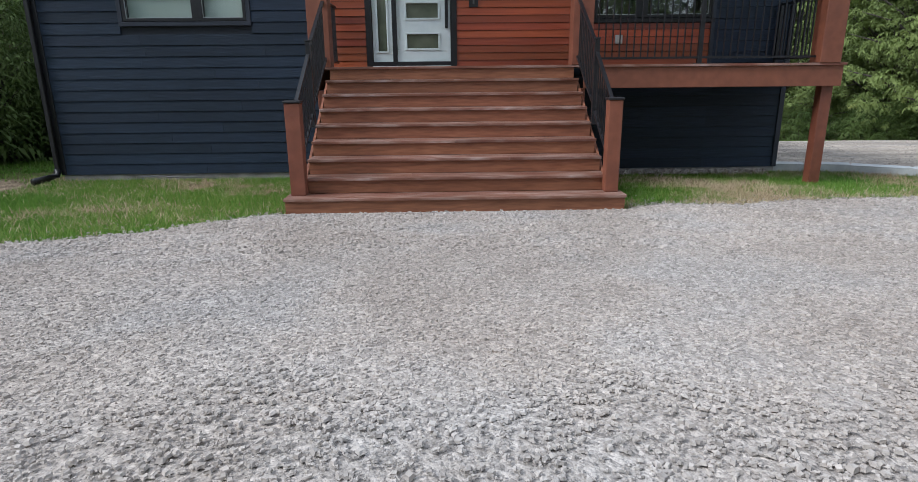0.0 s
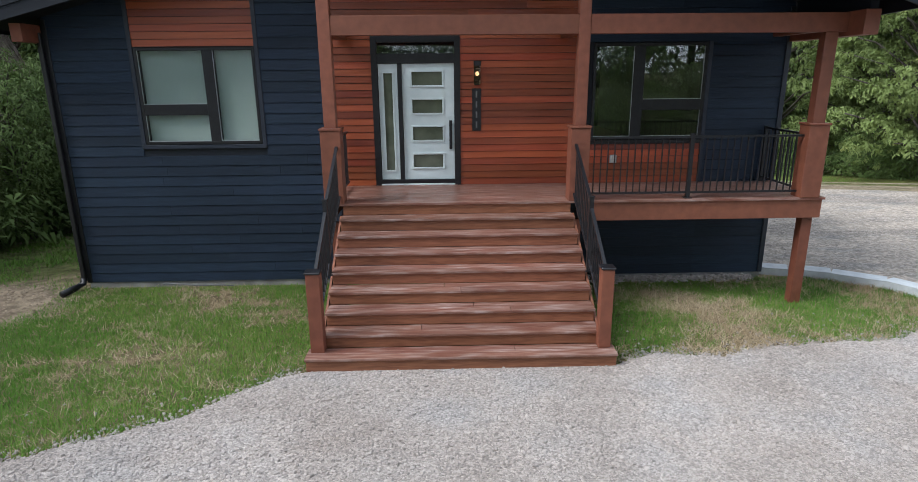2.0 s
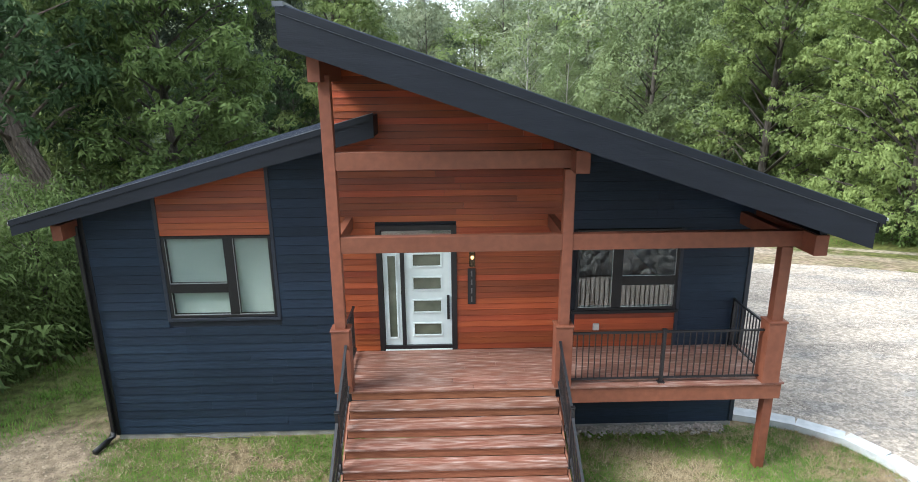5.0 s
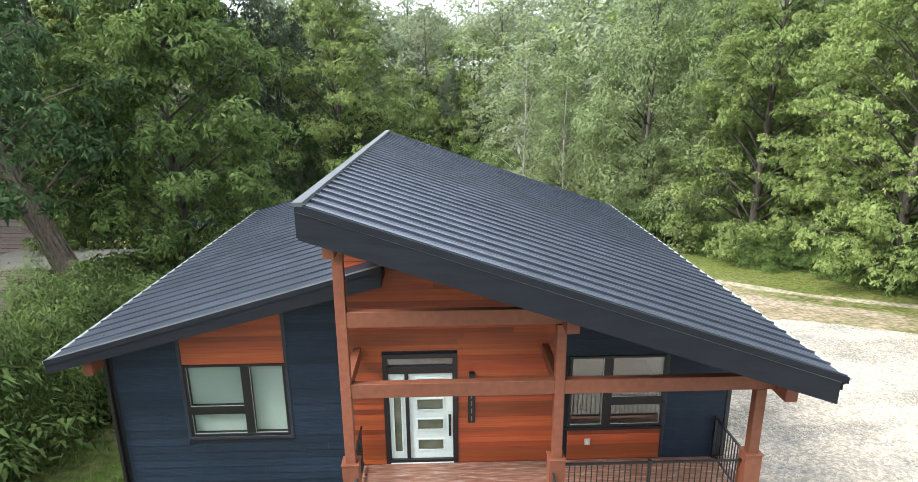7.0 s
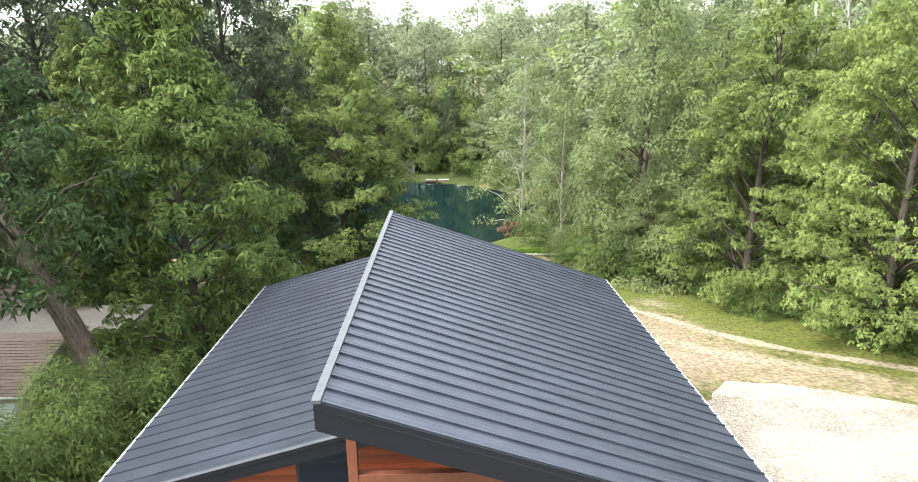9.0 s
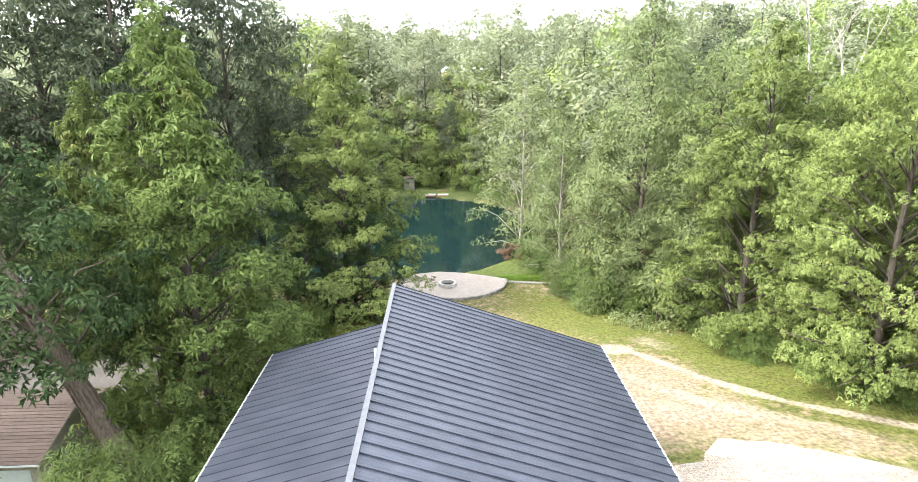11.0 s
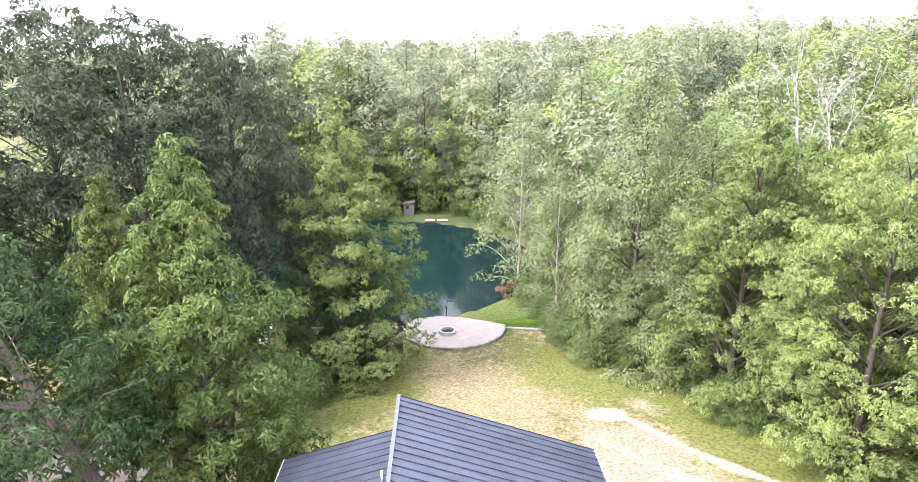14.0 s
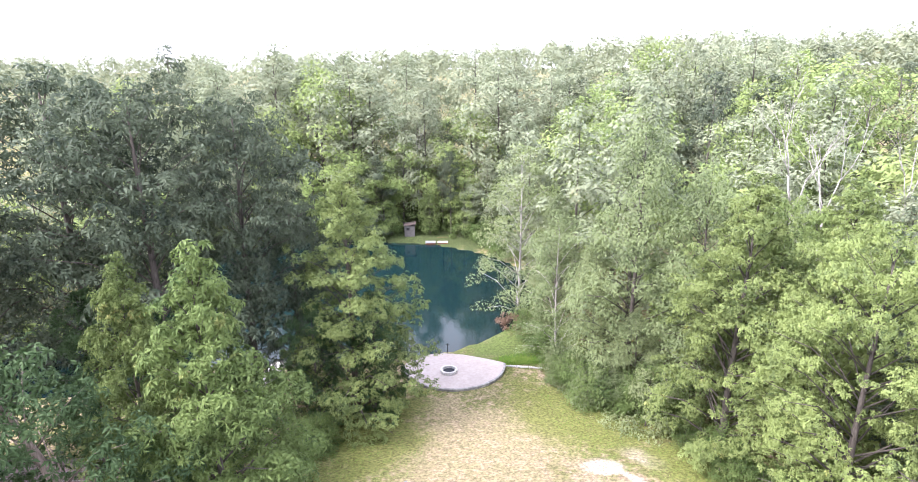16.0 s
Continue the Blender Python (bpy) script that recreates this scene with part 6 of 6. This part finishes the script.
steps_l = thing("stone_steps", (-18.6, 56.5, -5.2), "pale weathered slabs stepping down to the pond", "steps")
for i in range(8):
    y = 54.3 + i * 0.75
    z = float(ground_z(np.array(-18.6), np.array(y)))
    part("slab", box(-19.6 + 0.12 * i, -17.9 + 0.12 * i + rnd.uniform(-0.1, 0.1), y, y + 0.7, z - 0.3, z + 0.16 + rnd.uniform(0, 0.06), 0.03), PLANK_GREY, steps_l)
brush = grow("brush_pile", 1.6, 2.0, "shrub", DRY_BRUSH, 51, 26, 50, 0.22, 0.02, 0.04, label="pile of dry brown brush at the water's edge", category="brush", tuft=0.6, limbs=18)
brush.location = (8.6, 71.5, WATER + 0.1)

# ---- neighbour's houses to the left ----
NG = -1.9


def cottage(x0, x1, y0, y1, wall_h, ridge_h, ground, label, courses):
    """A gabled house, ridge along x: walls, gable end, shingle courses, gable window."""
    home = thing("neighbour_house", (x1, (y0 + y1) / 2, ground), label, "house")
    ym = (y0 + y1) / 2
    part("front_wall", box(x0, x1, y0, y0 + 0.2, ground - 0.3, ground + wall_h), STUCCO, home)
    part("back_wall", box(x0, x1, y1 - 0.2, y1, ground - 0.3, ground + wall_h), STUCCO, home)
    for x in (x0, x1 - 0.2):
        bm = bmesh.new()
        ring = [(y0 + 0.2, ground - 0.3), (y1 - 0.2, ground - 0.3), (y1 - 0.2, ground + wall_h), (ym, ground + ridge_h - 0.12), (y0 + 0.2, ground + wall_h)]
        a2 = [bm.verts.new((x, y, z)) for y, z in ring]
        b2 = [bm.verts.new((x + 0.2, y, z)) for y, z in ring]
        bm.faces.new(a2[::-1]), bm.faces.new(b2)
        for i in range(5):
            bm.faces.new((a2[i], a2[(i + 1) % 5], b2[(i + 1) % 5], b2[i]))
        bmesh.ops.recalc_face_normals(bm, faces=bm.faces[:])
        part("gable_wall", bm, STUCCO, home)
    for side in (0, 1):
        ye = y0 - 0.35 if side == 0 else y1 + 0.35
        ze = ground + wall_h - 0.15
        roof = part("roof", hexa(bmesh.new(), [(x0 - 0.25, min(ye, ym), ze - 0.08 if side == 0 else ground + ridge_h - 0.08), (x1 + 0.25, min(ye, ym), ze - 0.08 if side == 0 else ground + ridge_h - 0.08),
                                               (x1 + 0.25, max(ye, ym), ground + ridge_h - 0.08 if side == 0 else ze - 0.08), (x0 - 0.25, max(ye, ym), ground + ridge_h - 0.08 if side == 0 else ze - 0.08),
                                               (x0 - 0.25, min(ye, ym), ze if side == 0 else ground + ridge_h), (x1 + 0.25, min(ye, ym), ze if side == 0 else ground + ridge_h),
                                               (x1 + 0.25, max(ye, ym), ground + ridge_h if side == 0 else ze), (x0 - 0.25, max(ye, ym), ground + ridge_h if side == 0 else ze)]), WHITE, home, "roof edge with pale trim")
        for i in range(courses):
            f0, f1 = i / courses, (i + 1.0) / courses
            pa = Vector((0, ye + (ym - ye) * f0, ze + (ground + ridge_h - ze) * f0 + 0.028))
            pb = Vector((0, ye + (ym - ye) * f1, ze + (ground + ridge_h - ze) * f1 + 0.008))
            part("shingle_course", bar(((x0 - 0.28), (pa.y + pb.y) / 2, (pa.z + pb.z) / 2), ((x1 + 0.28), (pa.y + pb.y) / 2, (pa.z + pb.z) / 2), (pb - pa).length, 0.022, up=(pb - pa).cross(Vector((1, 0, 0)))), SHINGLE, roof)
    win = part("window", box(x1 - 0.02, x1 + 0.015, ym - 2.05, ym - 1.35, ground + 1.5, ground + 2.4), BLACK, home, "dark gable window with white frame")
    bm = box(x1 + 0.015, x1 + 0.05, ym - 2.13, ym - 2.05, ground + 1.42, ground + 2.48)
    box(x1 + 0.015, x1 + 0.05, ym - 1.35, ym - 1.27, ground + 1.42, ground + 2.48, 0, bm)
    box(x1 + 0.015, x1 + 0.05, ym - 2.05, ym - 1.35, ground + 1.42, ground + 1.5, 0, bm)
    box(x1 + 0.015, x1 + 0.05, ym - 2.05, ym - 1.35, ground + 2.4, ground + 2.48, 0, bm)
    part("window_frame", bm, WHITE, win)
    return home


near_home = cottage(-27, -16.9, 21.25, 26.75, 2.92, 3.85, NG, "neighbouring beige house with a brown shingle roof", 18)
cottage(-34, -22.5, 30.0, 36.0, 2.3, 4.2, NG - 0.3, "second neighbouring house with a brown shingle roof", 14)
garage = part("garage_door", box(-21.6, -17.3, 21.21, 21.25, NG - 0.2, NG + 2.3), WHITE, near_home, "cream panelled garage door")
for i in range(4):
    part("panel", box(-21.5, -17.4, 21.19, 21.21, NG + 0.05 + 0.56 * i, NG + 0.56 + 0.56 * i, 0.008), WHITE, garage)
wing = part("rear_wing", box(-23, -16.4, 26.75, 30.6, NG - 0.6, 0.6), STUCCO, near_home, "beige rear wing under a flat roof")
part("wing_roof", box(-23.2, -16.15, 26.78, 30.9, 0.6, 0.78, 0.02), FELT, wing, "flat grey felt roof")
wing_window = part("wing_window", box(-16.4, -16.37, 27.5, 28.3, -0.8, 0.2), BLACK, near_home, "dark window with a white frame")
bm = box(-16.37, -16.33, 27.42, 27.5, -0.88, 0.28)
box(-16.37, -16.33, 28.3, 28.38, -0.88, 0.28, 0, bm)
box(-16.37, -16.33, 27.5, 28.3, 0.2, 0.28, 0, bm)
box(-16.37, -16.33, 27.5, 28.3, -0.88, -0.8, 0, bm)
part("window_frame", bm, WHITE, wing_window)
cooler = thing("air_conditioner", (-16.15, 27.9, -1.3), "white window air conditioner on the neighbour's wall", "air conditioner")
part("case", box(-16.36, -15.9, 27.55, 28.25, -1.32, -0.90, 0.02), WHITE, cooler)
for k in range(5):
    part("slat", box(-15.9, -15.885, 27.62, 28.18, -1.26 + 0.07 * k, -1.225 + 0.07 * k), DIM_BAR, cooler)
kayak = thing("kayak", (-21.2, 36.0, -2.3), "orange plastic kayak lying on the grass", "kayak")
kz = float(ground_z(np.array(-21.2), np.array(36.0)))
part("hull", tube([(-22.8, 35.4, kz + 0.3), (-22.1, 35.7, kz + 0.25), (-21.2, 36.0, kz + 0.25), (-20.3, 36.3, kz + 0.25), (-19.6, 36.6, kz + 0.3)], [0.05, 0.3, 0.36, 0.3, 0.05], 10), ORANGE, kayak, "", True)

# ---- boulder bank beside the drive ----
bank = thing("boulder_bank", (8.5, 1, 0.65), "low bank of stacked grey boulders beside the drive", "boulders")
for i in range(320):
    row = i % 8
    x = 4.4 + 9.5 * (i // 8) / 39 + rnd.uniform(-0.12, 0.12)
    s2 = rnd.uniform(0.16, 0.30)
    rock(bank, (x, 2.4 - 0.55 * row + 0.12 * (x - 4) + rnd.uniform(-0.26, 0.26), 0.69 + 0.03 * row), (s2 * 1.25, s2, s2 * 0.85), rnd, DARK_ROCK, "boulder")
